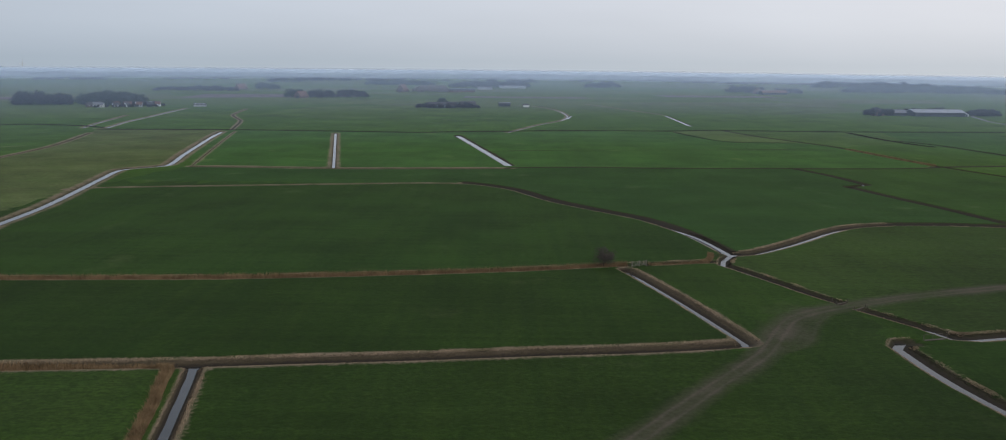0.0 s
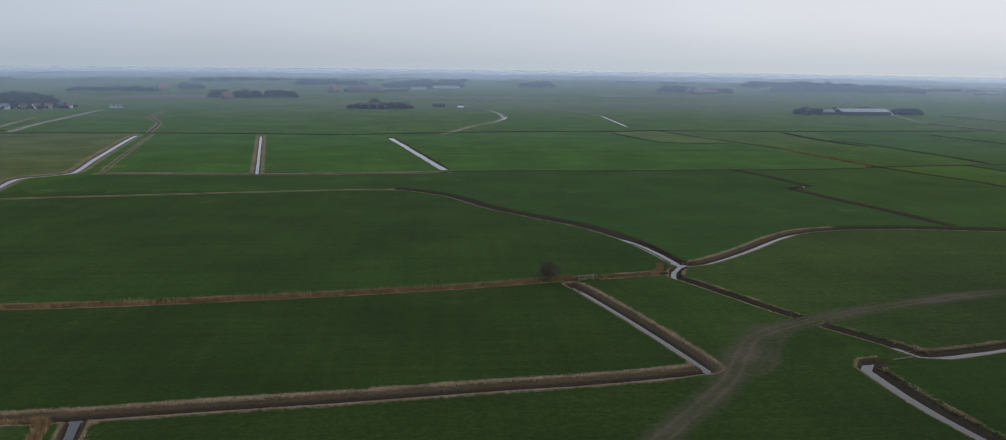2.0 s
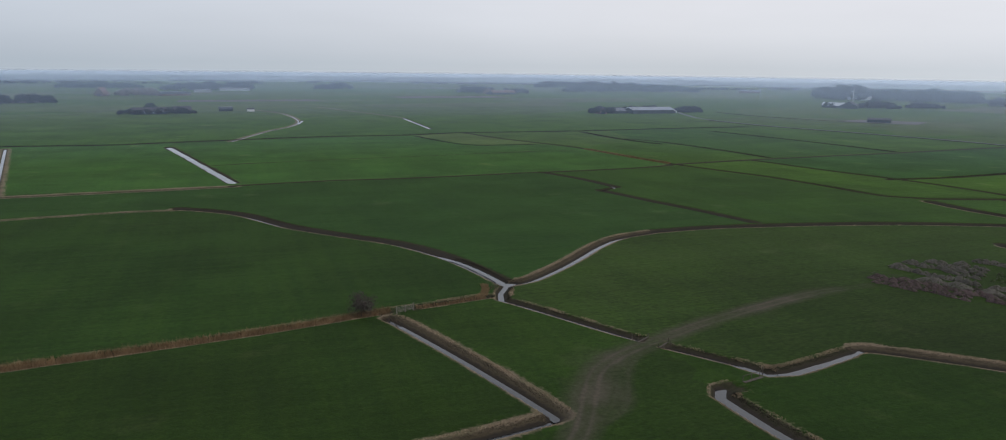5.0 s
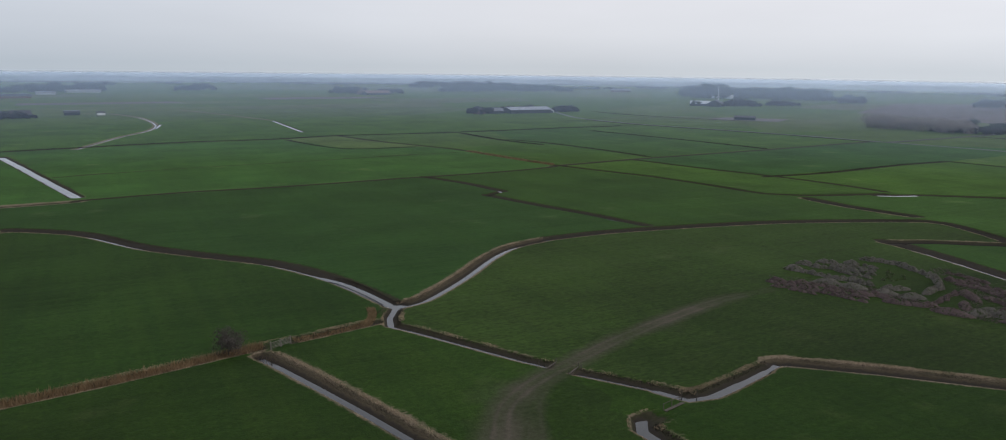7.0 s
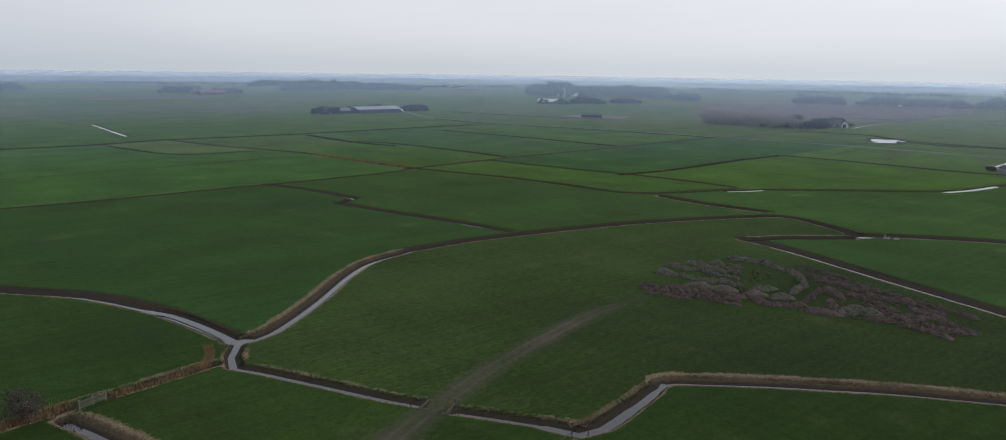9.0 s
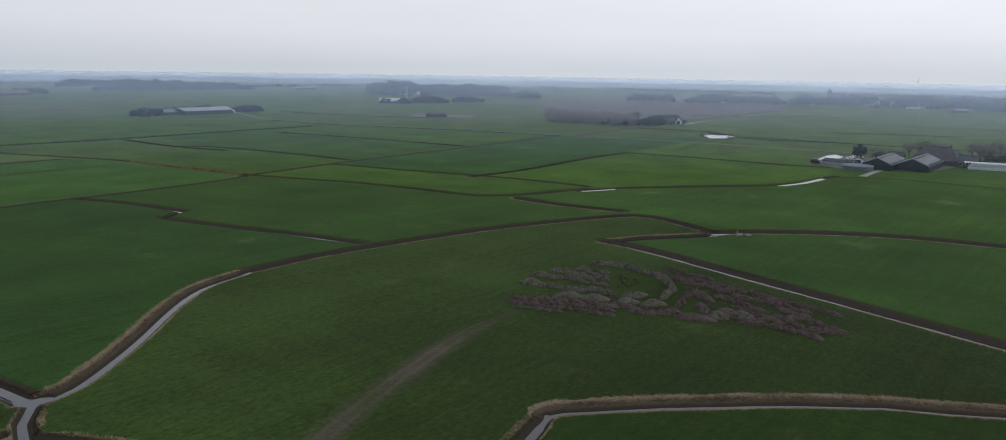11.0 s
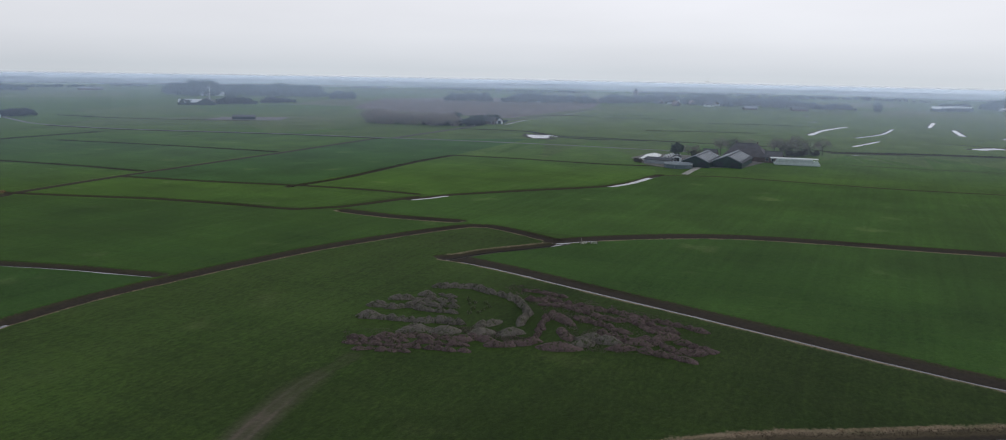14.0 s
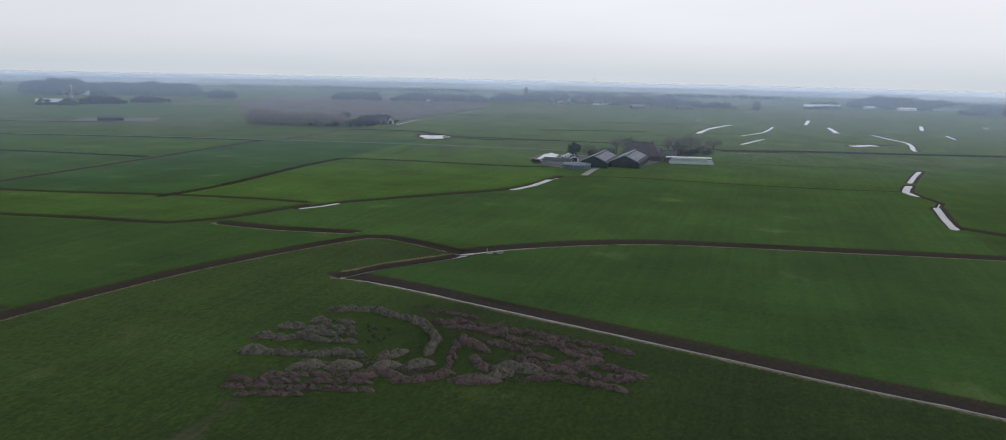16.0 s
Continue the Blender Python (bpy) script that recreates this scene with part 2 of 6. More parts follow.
def make_heap(name, stalk):
    """A mound's skin: dead stalks with grass showing through."""
    m, n, l, b = material(name, 0.95, 0.1)
    patch = remap(n, l, noise_of(n, l, 1.8, 5.0), 0.31, 0.49)
    grain = remap(n, l, noise_of(n, l, 5.0, 4.0), 0.32, 0.68, 0.55, 1.4)
    c = blend(n, l, patch, (0.030, 0.046, 0.010), stalk)
    mul = n.new("ShaderNodeVectorMath")
    mul.operation = "SCALE"
    l.new(c, mul.inputs[0])
    l.new(grain, mul.inputs["Scale"])
    l.new(mul.outputs[0], b.inputs["Base Color"])
    bump(n, l, b, noise_of(n, l, 3.0, 4.0), 0.5, 0.06)
    return m


HEAP_GREY = make_heap("grey_dead_stalks", (0.115, 0.102, 0.088))
HEAP_BROWN = make_heap("mauve_dead_stalks", (0.105, 0.075, 0.072))
HEAP_GREEN = plain("grassy_heap", (0.034, 0.050, 0.016), 0.95, 0.4, 0.8, 0.1)
STALK_GREY = plants("grey_stalks", (0.110, 0.097, 0.085), (0.215, 0.192, 0.165))
STALK_BROWN = plants("mauve_stalks", (0.090, 0.066, 0.067), (0.170, 0.130, 0.127))
WOOD_GREY = plain("weathered_wood", (0.17, 0.15, 0.128), 0.85, 0.3, 3.0)
POST = plain("dark_post", (0.09, 0.075, 0.06), 0.9, 0.3, 3.0)
CONCRETE = plain("concrete", (0.24, 0.23, 0.215), 0.85, 0.2, 0.6)
ASPHALT = plain("worn_lane", (0.13, 0.127, 0.12), 0.9, 0.2, 0.2)
VERGE = plain("dark_road_and_verge", (0.050, 0.043, 0.040), 0.95, 0.3, 0.1)
HURDLE = plain("bleached_wood", (0.48, 0.46, 0.42), 0.8, 0.15, 3.0)
GRAVEL = plain("farmyard", (0.115, 0.105, 0.095), 0.95, 0.25, 0.2)
DARK_WALL = plain("dark_boards", (0.030, 0.036, 0.042), 0.7, 0.25, 0.4)
GREEN_WALL = plain("dark_green_boards", (0.022, 0.042, 0.036), 0.6, 0.25, 0.4)
BRICK = plain("brown_brick", (0.125, 0.085, 0.07), 0.9, 0.25, 0.5)
WHITE = plain("white_paint", (0.7, 0.7, 0.69), 0.6, 0.08, 0.5)
ROOF_GREY = plain("fibre_cement_roof", (0.062, 0.064, 0.072), 0.95, 0.18, 0.3, 0.1)
ROOF_PALE = plain("pale_fibre_cement", (0.17, 0.175, 0.19), 0.95, 0.15, 0.3, 0.1)
ROOF_LIGHT = plain("light_fibre_cement", (0.30, 0.31, 0.34), 0.9, 0.12, 0.3, 0.1)
ROOF_DARK = plain("dark_roof", (0.062, 0.058, 0.06), 0.8, 0.25, 0.3)
ROOF_RED = plain("red_tiles", (0.15, 0.085, 0.066), 0.85, 0.25, 0.3)
THATCH = plain("old_tiles", (0.052, 0.043, 0.044), 0.9, 0.3, 0.4)
SKYLIGHT = plain("pale_skylight", (0.50, 0.51, 0.53), 0.6, 0.1, 0.5, 0.3)
STEEL = plain("galvanised_steel", (0.34, 0.36, 0.38), 0.5, 0.12, 0.5, 0.5, 0.4)
TANK = plain("slate_blue_tank", (0.12, 0.15, 0.17), 0.6, 0.15, 0.4)
WRAP = plain("pale_bale_wrap", (0.66, 0.70, 0.675), 0.45, 0.1, 0.8, 0.5)
GREENHOUSE_WHITE = plain("white_roof_glass", (0.85, 0.86, 0.86), 0.3, 0.04, 0.5, 0.8)
GLASS_DARK = plain("dark_glass", (0.02, 0.024, 0.03), 0.15, 0.1, 1.0, 0.6)


# ---- mesh helpers ----
def mesh_of(name, v, f, mat, parent=None, label="", smooth=False):
    """One mesh object from vertex and face arrays."""
    me = bpy.data.meshes.new(name)
    if isinstance(f, np.ndarray):
        k = f.shape[1]
        me.vertices.add(len(v))
        me.vertices.foreach_set("co", np.asarray(v, np.float32).ravel())
        me.loops.add(f.size)
        me.loops.foreach_set("vertex_index", f.astype(np.int32).ravel())
        me.polygons.add(len(f))
        me.polygons.foreach_set("loop_start", np.arange(0, f.size, k, dtype=np.int32))
        me.update(calc_edges=True)
    else:
        me.from_pydata([tuple(p) for p in v], [], f)
    me.materials.append(mat)
    if smooth:
        me.polygons.foreach_set("use_smooth", np.ones(len(me.polygons), bool))
    ob = new(name, me)
    ob.parent = parent
    if label:
        ob["label"] = label
    return ob


def thing(name, x, y, rot, label, category, group="", z=0.0):
    ob = new(name)
    ob.empty_display_size = 0.5
    ob.matrix_world = pose(x, y, z, 0, 0, rot)
    return tagged(ob, label, category, group)


def join(*pieces):
    v, f, o = [], [], 0
    for pv, pf in pieces:
        v += [tuple(p) for p in pv]
        f += [[i + o for i in q] for q in pf]
        o += len(pv)
    return v, f


def box(x0, y0, z0, x1, y1, z1):
    v = [(x, y, z) for z in (z0, z1) for x, y in ((x0, y0), (x1, y0), (x1, y1), (x0, y1))]
    return v, [[3, 2, 1, 0], [4, 5, 6, 7], [0, 1, 5, 4], [1, 2, 6, 5], [2, 3, 7, 6], [3, 0, 4, 7]]


def rod(a, b, r0, r1, sides=6):
    """A tapered rod between two points."""
    a, b = Vector(a), Vector(b)
    q = (b - a).to_track_quat("Z", "Y")
    v = []
    for p, r in ((a, r0), (b, r1)):
        v += [p + q @ Vector((r * math.cos(i * math.tau / sides), r * math.sin(i * math.tau / sides), 0)) for i in range(sides)]
    f = [[i, (i + 1) % sides, sides + (i + 1) % sides, sides + i] for i in range(sides)]
    return v, f + [list(range(sides))[::-1], list(range(sides, 2 * sides))]


def cards(p, size, rng, long=1.0):
    """A small crumpled leaf clump (two triangles, folded) at every point."""
    n = len(p)
    a = rng.normal(size=(n, 3))
    a /= np.linalg.norm(a, axis=1)[:, None]
    b = np.cross(a, rng.normal(size=(n, 3)))
    b /= np.linalg.norm(b, axis=1)[:, None]
    s = np.asarray(size)[:, None]
    a, b = a * s * long, b * s
    fold = np.cross(a, b) / np.maximum(s, 1e-6) * 0.35
    v = np.stack([p - a, p - b + fold, p + a, p + b + fold], 1).reshape(-1, 3)
    i = np.arange(n)[:, None] * 4
    return v, np.concatenate([i + [0, 1, 2], i + [0, 2, 3]])


def blades(p, h, w, rng, lean=0.35):
    """Upright blades, one triangle each."""
    n = len(p)
    t = rng.uniform(0, math.tau, n)
    side = np.stack([np.cos(t), np.sin(t), 0 * t], 1) * np.asarray(w)[:, None]
    tip = np.stack([rng.normal(0, lean, n) * h, rng.normal(0, lean, n) * h, h], 1)
    v = np.stack([p - side, p + side, p + tip], 1).reshape(-1, 3)
    return v, np.arange(3 * n).reshape(-1, 3)


# ---- plan: watercourses and ditches, each half width of water, depth of water below the field, width of bank, fringe ----
COURSES = []


def smooth_line(pts, step):
    """Points along a gently rounded line through pts."""
    p = [Vector((*q, 0)) for q in pts]
    if len(p) == 2:
        n = max(2, int((p[1] - p[0]).length / step))
        return np.array([p[0].lerp(p[1], i / n)[:2] for i in range(n + 1)])
    p = [p[0] * 2 - p[1]] + p + [p[-1] * 2 - p[-2]]
    out = []
    for a, b, c, d in zip(p, p[1:], p[2:], p[3:]):
        n = max(1, int((c - b).length / step))
        m0, m1 = (c - a) * 0.5, (d - b) * 0.5
        lim = (c - b).length
        m0 = m0 * min(1, lim / max(m0.length, 1e-6))
        m1 = m1 * min(1, lim / max(m1.length, 1e-6))
        for i in range(n):
            t = i / n
            out.append((b * (2 * t**3 - 3 * t * t + 1) + m0 * (t**3 - 2 * t * t + t) + c * (3 * t * t - 2 * t**3) + m1 * (t**3 - t * t))[:2])
    out.append(p[-2][:2])
    return np.array(out)


def course(half, depth, bank, fringe, pts):
    far = min(math.hypot(x - 40, y - 70) for x, y in pts)
    COURSES.append((half, depth, bank, fringe, smooth_line(pts, 3.5 if far < 260 else 9.0 if far < 500 else 4.0 if depth < 0.16 else 25.0), far))


course(0.45, 1.0, 1.6, 2, [(-101.9, 117.6), (-82.2, 119.4), (-64.0, 121.0), (-50.7, 122.0), (-34.1, 124.0), (-12.3, 126.4), (6.4, 128.9), (26.6, 131.2), (37.4, 133.0), (46.0, 134.8)])  # front ditch
course(0.75, 0.9, 1.3, 2, [(-49.6, 121.5), (-48.6, 117.6), (-46.0, 105.9), (-44.0, 96.8), (-40, 78), (-30, 30), (-20, -60)])  # corner ditch
course(0.66, 0.8, 2.1, 2, [(31.3, 186.2), (33.3, 181.0), (38.9, 163.2), (43.3, 147.6), (46.4, 135.5)])  # sheep ditch
course(0.6, 0.7, 1.6, 1, [(-160.0, 168.9), (-95.7, 172.1), (-63.0, 174.2), (-29.5, 178.4), (6.4, 184.2), (25.0, 188.6), (36.5, 190.6), (55.5, 194.4)])  # reed ditch
course(0.45, 0.8, 3.6, 5, [(-15.3, 323.0), (-5.8, 316.9), (5.5, 306.3), (18.7, 282.7), (33.3, 264.8), (46.3, 250.1), (55.0, 232.1), (59.1, 217.0), (61.8, 203.6)])  # curve ditch
course(0.75, 0.7, 2.2, 2, [(62.6, 202.7), (65.7, 203.0), (69.4, 204.6), (76.3, 209.9), (86.2, 218.7), (100.7, 232.9), (111.3, 240.7), (125.7, 245.1)])  # east canal
course(0.4, 0.9, 3.6, 5, [(125.7, 245.1), (143.5, 245.9), (161.1, 243.9), (184.1, 240.2), (207.9, 234.7), (235.6, 224.6), (255.2, 215.1), (257.6, 209.2), (253.1, 195.2), (248.2, 182.0), (253.7, 174.7)])  # east ditch
course(0.5, 0.7, 4.6, 5, [(247.7, 181.8), (259.3, 170.8), (271.7, 155.0), (281.1, 137.8), (286.3, 119.7), (293.0, 83.9), (297, 63.6), (301.5, 38.5), (308, 0), (330, -140)])  # arc ditch
course(0.65, 0.6, 1.6, 1, [(62.3, 202.9), (58.7, 196.9), (57.1, 191.5), (59.5, 187.6), (65.3, 176.1), (70.6, 165.4), (73.3, 160.8), (75.4, 157.8), (76.1, 155.6), (79.2, 151.2), (83.9, 144.0)])  # bridge ditch
course(0.9, 0.6, 1.9, 1, [(83.9, 144.0), (86.2, 139.3), (90.1, 138.7), (98.0, 140.5)])  # creek
course(0.75, 0.6, 1.9, 1, [(97.5, 140.4), (101.0, 141.2), (105.5, 142.5)])  # creek, narrowing
course(0.5, 0.65, 1.9, 1, [(105.0, 142.4), (109.3, 143.7)])  # creek end
course(0.6, 0.75, 2.4, 2, [(109.5, 143.8), (111.9, 142.6), (114.9, 139.8), (122.5, 133.0), (129.4, 125.9), (136.1, 118.9), (145.6, 106.9)])  # south ditch
course(0.6, 0.75, 2.4, 2, [(145.6, 106.9), (149.9, 98.8), (158.4, 85.4), (172, 62), (205, 0), (240, -80)])  # south end
course(0.75, 0.7, 1.2, 1, [(53.3, 234.2), (57.3, 228.6), (59.7, 220.2), (61.4, 211.0), (62.3, 204.2)])  # junction
course(1.6, 0.7, 1.2, 1, [(61.8, 204.6), (64.0, 204.2)])  # wide pool
course(0.5, 0.5, 2.5, 4, [(840, 485), (868, 419), (890, 307)])  # m1
course(0.5, 0.5, 2.5, 4, [(848, 262), (867, 208), (866, 166)])  # m2
course(1.0, 0.7, 1.9, 1, [(78.2, 137.0), (75.0, 136.6), (73.4, 134.2), (73.6, 129.6), (73.9, 123.8), (74.9, 115.9), (76.7, 107.7), (80.5, 92), (92, 50), (110, -30)])  # pool creek
course(0.5, 0.6, 3.2, 4, [(141.0, 380.4), (149.2, 358.4), (154.7, 330.4)])  # jog a
course(0.5, 0.6, 3.2, 4, [(144.2, 324.0), (151.8, 294.3), (158.4, 273.3), (163.9, 249.8)])  # jog b
course(0.4, 0.7, 2.0, 4, [(154.7, 330.4), (144.2, 324.0)])  # jog c
course(0.3, 0.3, 2.32, 0, [(3.0, 371.0), (24.0, 374.5), (46.3, 376.5), (65.4, 375.5), (98.0, 376.9), (131.2, 379.6), (140.7, 379.6), (165.8, 380.8), (192, 383), (217, 389)])  # track line
course(0.5, 0.7, 2.9, 4, [(164, 602), (177, 551), (191, 516), (204, 484), (210, 447), (216, 411), (220, 393), (230, 364), (239.2, 337.9), (246.0, 303.6), (249.2, 280.9), (261.1, 270.9), (294.8, 260.1)])  # long ditch
course(0.6, 0.7, 3.77, 4, [(-286, 551), (-199, 557), (-122, 556), (-66, 553), (-31, 562)])  # cross a
course(0.6, 0.7, 3.77, 4, [(65, 585), (120, 585), (163, 598), (223, 595), (282, 597), (354, 605), (421, 608)])  # cross b
course(2.0, 0.35, 1.2, 0, [(-32, 534), (-26, 508), (3, 380)])  # bright ditch
course(0.8, 0.3, 1.2, 3, [(-117, 542), (-79.7, 365.4)])  # thin canal
course(0.3, 0.3, 2.32, 3, [(-146.0, 364.4), (-115.8, 364.7), (-79.2, 363.2), (-40.4, 366.4), (2.9, 370.0)])  # left line
course(1.3, 0.4, 2.2, 3, [(-197, 544), (-190, 507), (-170, 415), (-159.3, 368.7), (-164.3, 361.3), (-173.2, 351.8), (-168.9, 326.2), (-161.9, 293.2), (-155.6, 261.2), (-153.4, 243.3), (-152.5, 232.3), (-148.8, 209.7)])  # west canal
course(0.5, 0.2, 1.0, 3, [(-302, 559), (-313, 599), (-322, 638), (-333, 690)])  # far creek a
course(0.7, 0.2, 1.3, 3, [(-290, 556), (-286, 561), (-297, 608), (-306, 670), (-324, 797)])  # far creek b
course(0.3, 0.3, 1.5, 3, [(-252, 374), (-258, 444), (-278, 523)])  # west line
course(0.35, 0.25, 1.0, 3, [(-263, 798), (-245, 705), (-218, 647), (-195, 558)])  # small creek
course(0.55, 0.25, 0.9, 3, [(2, 561), (27, 634), (49, 686), (58, 745), (52, 833), (30, 900), (8, 909)])  # wind creek
course(0.9, 0.2, 1.0, 0, [(55, 702), (62, 744)])  # wind pond
course(0.3, 0.2, 1.0, 3, [(97, 954), (122, 879), (154, 768)])  # pale line
course(1.1, 0.25, 1.0, 0, [(154, 760), (150, 637)])  # straight canal
course(0.2, 0.2, 0.6, 3, [(-15.2, 320.2), (-35.2, 320.5), (-93.7, 311.1), (-155.6, 300.1), (-167.6, 294.6)])  # north line
course(0.3, 0.3, 1.6, 4, [(124, 578), (135, 530), (148, 507), (187, 506)])  # rough a
course(0.4, 0.6, 2.61, 4, [(363, 573), (379, 491), (389, 416)])
course(0.4, 0.6, 2.61, 4, [(264, 529), (277, 500), (287, 441), (289, 407)])
course(0.3, 0.3, 3.19, 0, [(217, 391), (270, 399), (331, 405), (388, 410), (457, 418), (509, 423)])
course(0.5, 0.6, 2.61, 4, [(273, 397), (283, 352), (292, 323), (299.2, 288.3), (300.5, 264.3)])
course(0.3, 0.5, 2.9, 4, [(289, 318), (323, 316), (397, 323), (433, 323)])
course(0.5, 0.6, 2.9, 4, [(434, 323), (440, 282), (443, 234), (451, 209)])
course(0.6, 0.9, 4.0, 5, [(255.7, 265.8), (255.5, 244.8), (259.6, 222.9)])
course(0.5, 0.6, 3.19, 4, [(289.0, 258.1), (305.3, 252.1), (328.6, 234.4), (346.5, 219.9), (362.2, 207.5), (381, 200), (404, 198), (416, 196)])
course(1.2, 0.25, 1.5, 0, [(289.9, 257.6), (295.8, 254.4), (303.0, 252.1)])
course(1.4, 0.25, 1.5, 0, [(365.4, 204.0), (380, 200), (402, 198)])
course(0.6, 0.6, 3.48, 4, [(617, 421), (630, 367), (599, 327), (605, 287), (607, 255), (611, 192)])
course(1.3, 0.7, 7.0, 4, [(592, 128), (616, 79), (633, 18), (654, -51), (690, -170)])
course(1.3, 0.3, 2.5, 0, [(530, 22), (503, 29), (473, 36)])
course(1.8, 0.3, 2.0, 0, [(462, 38), (438, 43), (427, 41)])
course(0.3, 0.6, 2.5, 0, [(427, 41), (408.2, 35.0), (394.7, 38.6)])
course(1.5, 0.3, 2.0, 0, [(394.0, 38.8), (363.6, 41.3), (346.9, 42.1)])
course(0.7, 0.7, 3.48, 4, [(349.3, 41.5), (340.3, 28.5)])
course(0.3, 0.3, 1.6, 0, [(414, 194), (426, 171), (427, 135), (428, 92), (436, 46)])
course(0.6, 0.75, 3.2, 5, [(247.0, 180.6), (235.9, 188.0), (226.5, 194.5), (214.8, 199.7)])
course(0.36, 0.66, 4.4, 5, [(213.5, 199.8), (213.7, 194.8), (210.8, 180.1), (203.9, 155.7), (197.5, 131.8), (192.5, 113.4), (186.6, 92.3), (180.8, 68.6), (172, 36), (150, -60)])
course(9.0, 0.15, 2.0, 0, [(578, 329), (590, 337), (604, 345)])  # pond a
course(2.6, 0.15, 1.0, 0, [(750, 157), (817, 152), (865, 143), (893, 135)])
course(1.5, 0.15, 1.0, 0, [(743, 121), (804, 103), (889, 94)])
course(1.5, 0.15, 1.0, 0, [(656, 119), (718, 103)])
course(2.5, 0.15, 1.0, 0, [(916, 41), (830, 39)])
course(6.0, 0.15, 1.0, 0, [(686, 42), (704, 23)])
course(1.8, 0.15, 1.0, 0, [(824, 11), (776, 2), (740, -5), (667, 2)])
course(2.2, 0.15, 1.0, 0, [(947, 61), (1046, 53)])
course(2.0, 0.15, 1.0, 0, [(951, 175), (969, 169)])
course(2.2, 0.15, 1.0, 0, [(1012, -60), (927, -47)])
course(1.6, 0.15, 1.0, 0, [(988, -74), (987, -104)])
course(1.5, 0.15, 1.0, 0, [(859, -55), (811, -53)])
course(2.5, 0.15, 1.0, 0, [(1106, -5), (1109, -9)])
course(1.5, 0.15, 1.0, 0, [(1118, -39), (1183, -81)])
course(1.5, 0.15, 1.0, 0, [(1182, -122), (1123, -141)])
course(1.5, 0.15, 1.0, 0, [(1113, 196), (1081, 189)])
course(1.2, 0.15, 1.0, 0, [(583, 120), (600, 99), (603, 77)])
course(1.5, 0.15, 1.0, 0, [(1076, -130), (1000, -122)])
course(0.9, 0.3, 2.0, 0, [(688, 415), (767, 429), (860, 433), (1091, 459)])  # village ditch
course(0.15, 0.1, 0.5, 0, [(-8, 440), (43, 451), (98, 457), (159, 465), (200, 468)])  # pale line between fields
course(0.1, 0.05, 0.3, 3, [(-147, 367), (-165, 444), (-188, 545)])  # straw strip beside the west canal
course(0.5, 0.4, 2.6, 4, [(-376, 582), (-349, 585), (-312, 578), (-292, 566)])
course(0.6, 0.7, 3.77, 4, [(-31, 562), (20, 575), (65, 585)])
course(0.4, 0.5, 2.4, 4, [(256, 590), (257, 540), (262, 509), (268, 490)])
course(0.6, 0.5, 3.4, 4, [(591, 328), (589, 292), (606, 256)])
course(0.5, 0.5, 3.0, 4, [(611, 192), (613, 166), (600, 132)])
course(0.2, 0.3, 1.0, 0, [(521, 134), (522, 96), (528, 52), (527, 33)])
course(0.4, 0.4, 2.6, 4, [(435, 690), (442, 617), (463, 556), (487, 480), (499, 420)])  # ditch beside the lane
course(0.4, 0.4, 3.0, 4, [(520, 802), (525, 737), (549, 671), (577, 618)])
course(0.3, 0.4, 3.0, 4, [(862, 432), (939, 382), (944, 337)])
course(0.3, 0.4, 3.0, 4, [(705, 286), (725, 245), (740, 200)])
farm_road = [(520, 850), (480, 815), (456, 759), (440, 702), (447, 617), (468, 556), (492, 480), (506, 417), (521, 360), (532, 300), (538, 241), (542, 200)]
village_road = [(504, 414), (622, 424), (777, 441), (1060, 458)]
dirt_track = [(-60, 0), (-25, 44), (6, 80), (19.4, 96.0), (26.8, 105.0), (36.3, 116.1), (47.6, 129.3), (54.0, 140.1), (59.6, 149.0), (67.6, 154.7), (75.4, 158.6), (89.4, 164.5), (99.6, 168.2), (112.5, 172.2), (128.7, 176.4), (143.2, 177.3)]


def offsets(line, r, wob, seed):
    """The closed outline at the distance r round a line, slightly uneven."""
    d = np.gradient(line, axis=0)
    d /= np.linalg.norm(d, axis=1)[:, None]
    nrm = np.stack([-d[:, 1], d[:, 0]], 1)
    rng = np.random.default_rng(seed)
    rl = r + rng.normal(0, wob, len(line))[:, None]
    rr = r + rng.normal(0, wob, len(line))[:, None]
    cap = []
    for c, s in ((line[-1], d[-1]), (line[0], -d[0])):
        n = np.array([-s[1], s[0]])
        cap.append(np.array([c + r * (s * math.cos(a) + n * math.sin(a)) for a in (0.9, 0.0, -0.9)]))
    return np.concatenate([line + nrm * rl, cap[0], (line - nrm * rr)[::-1], cap[1]])


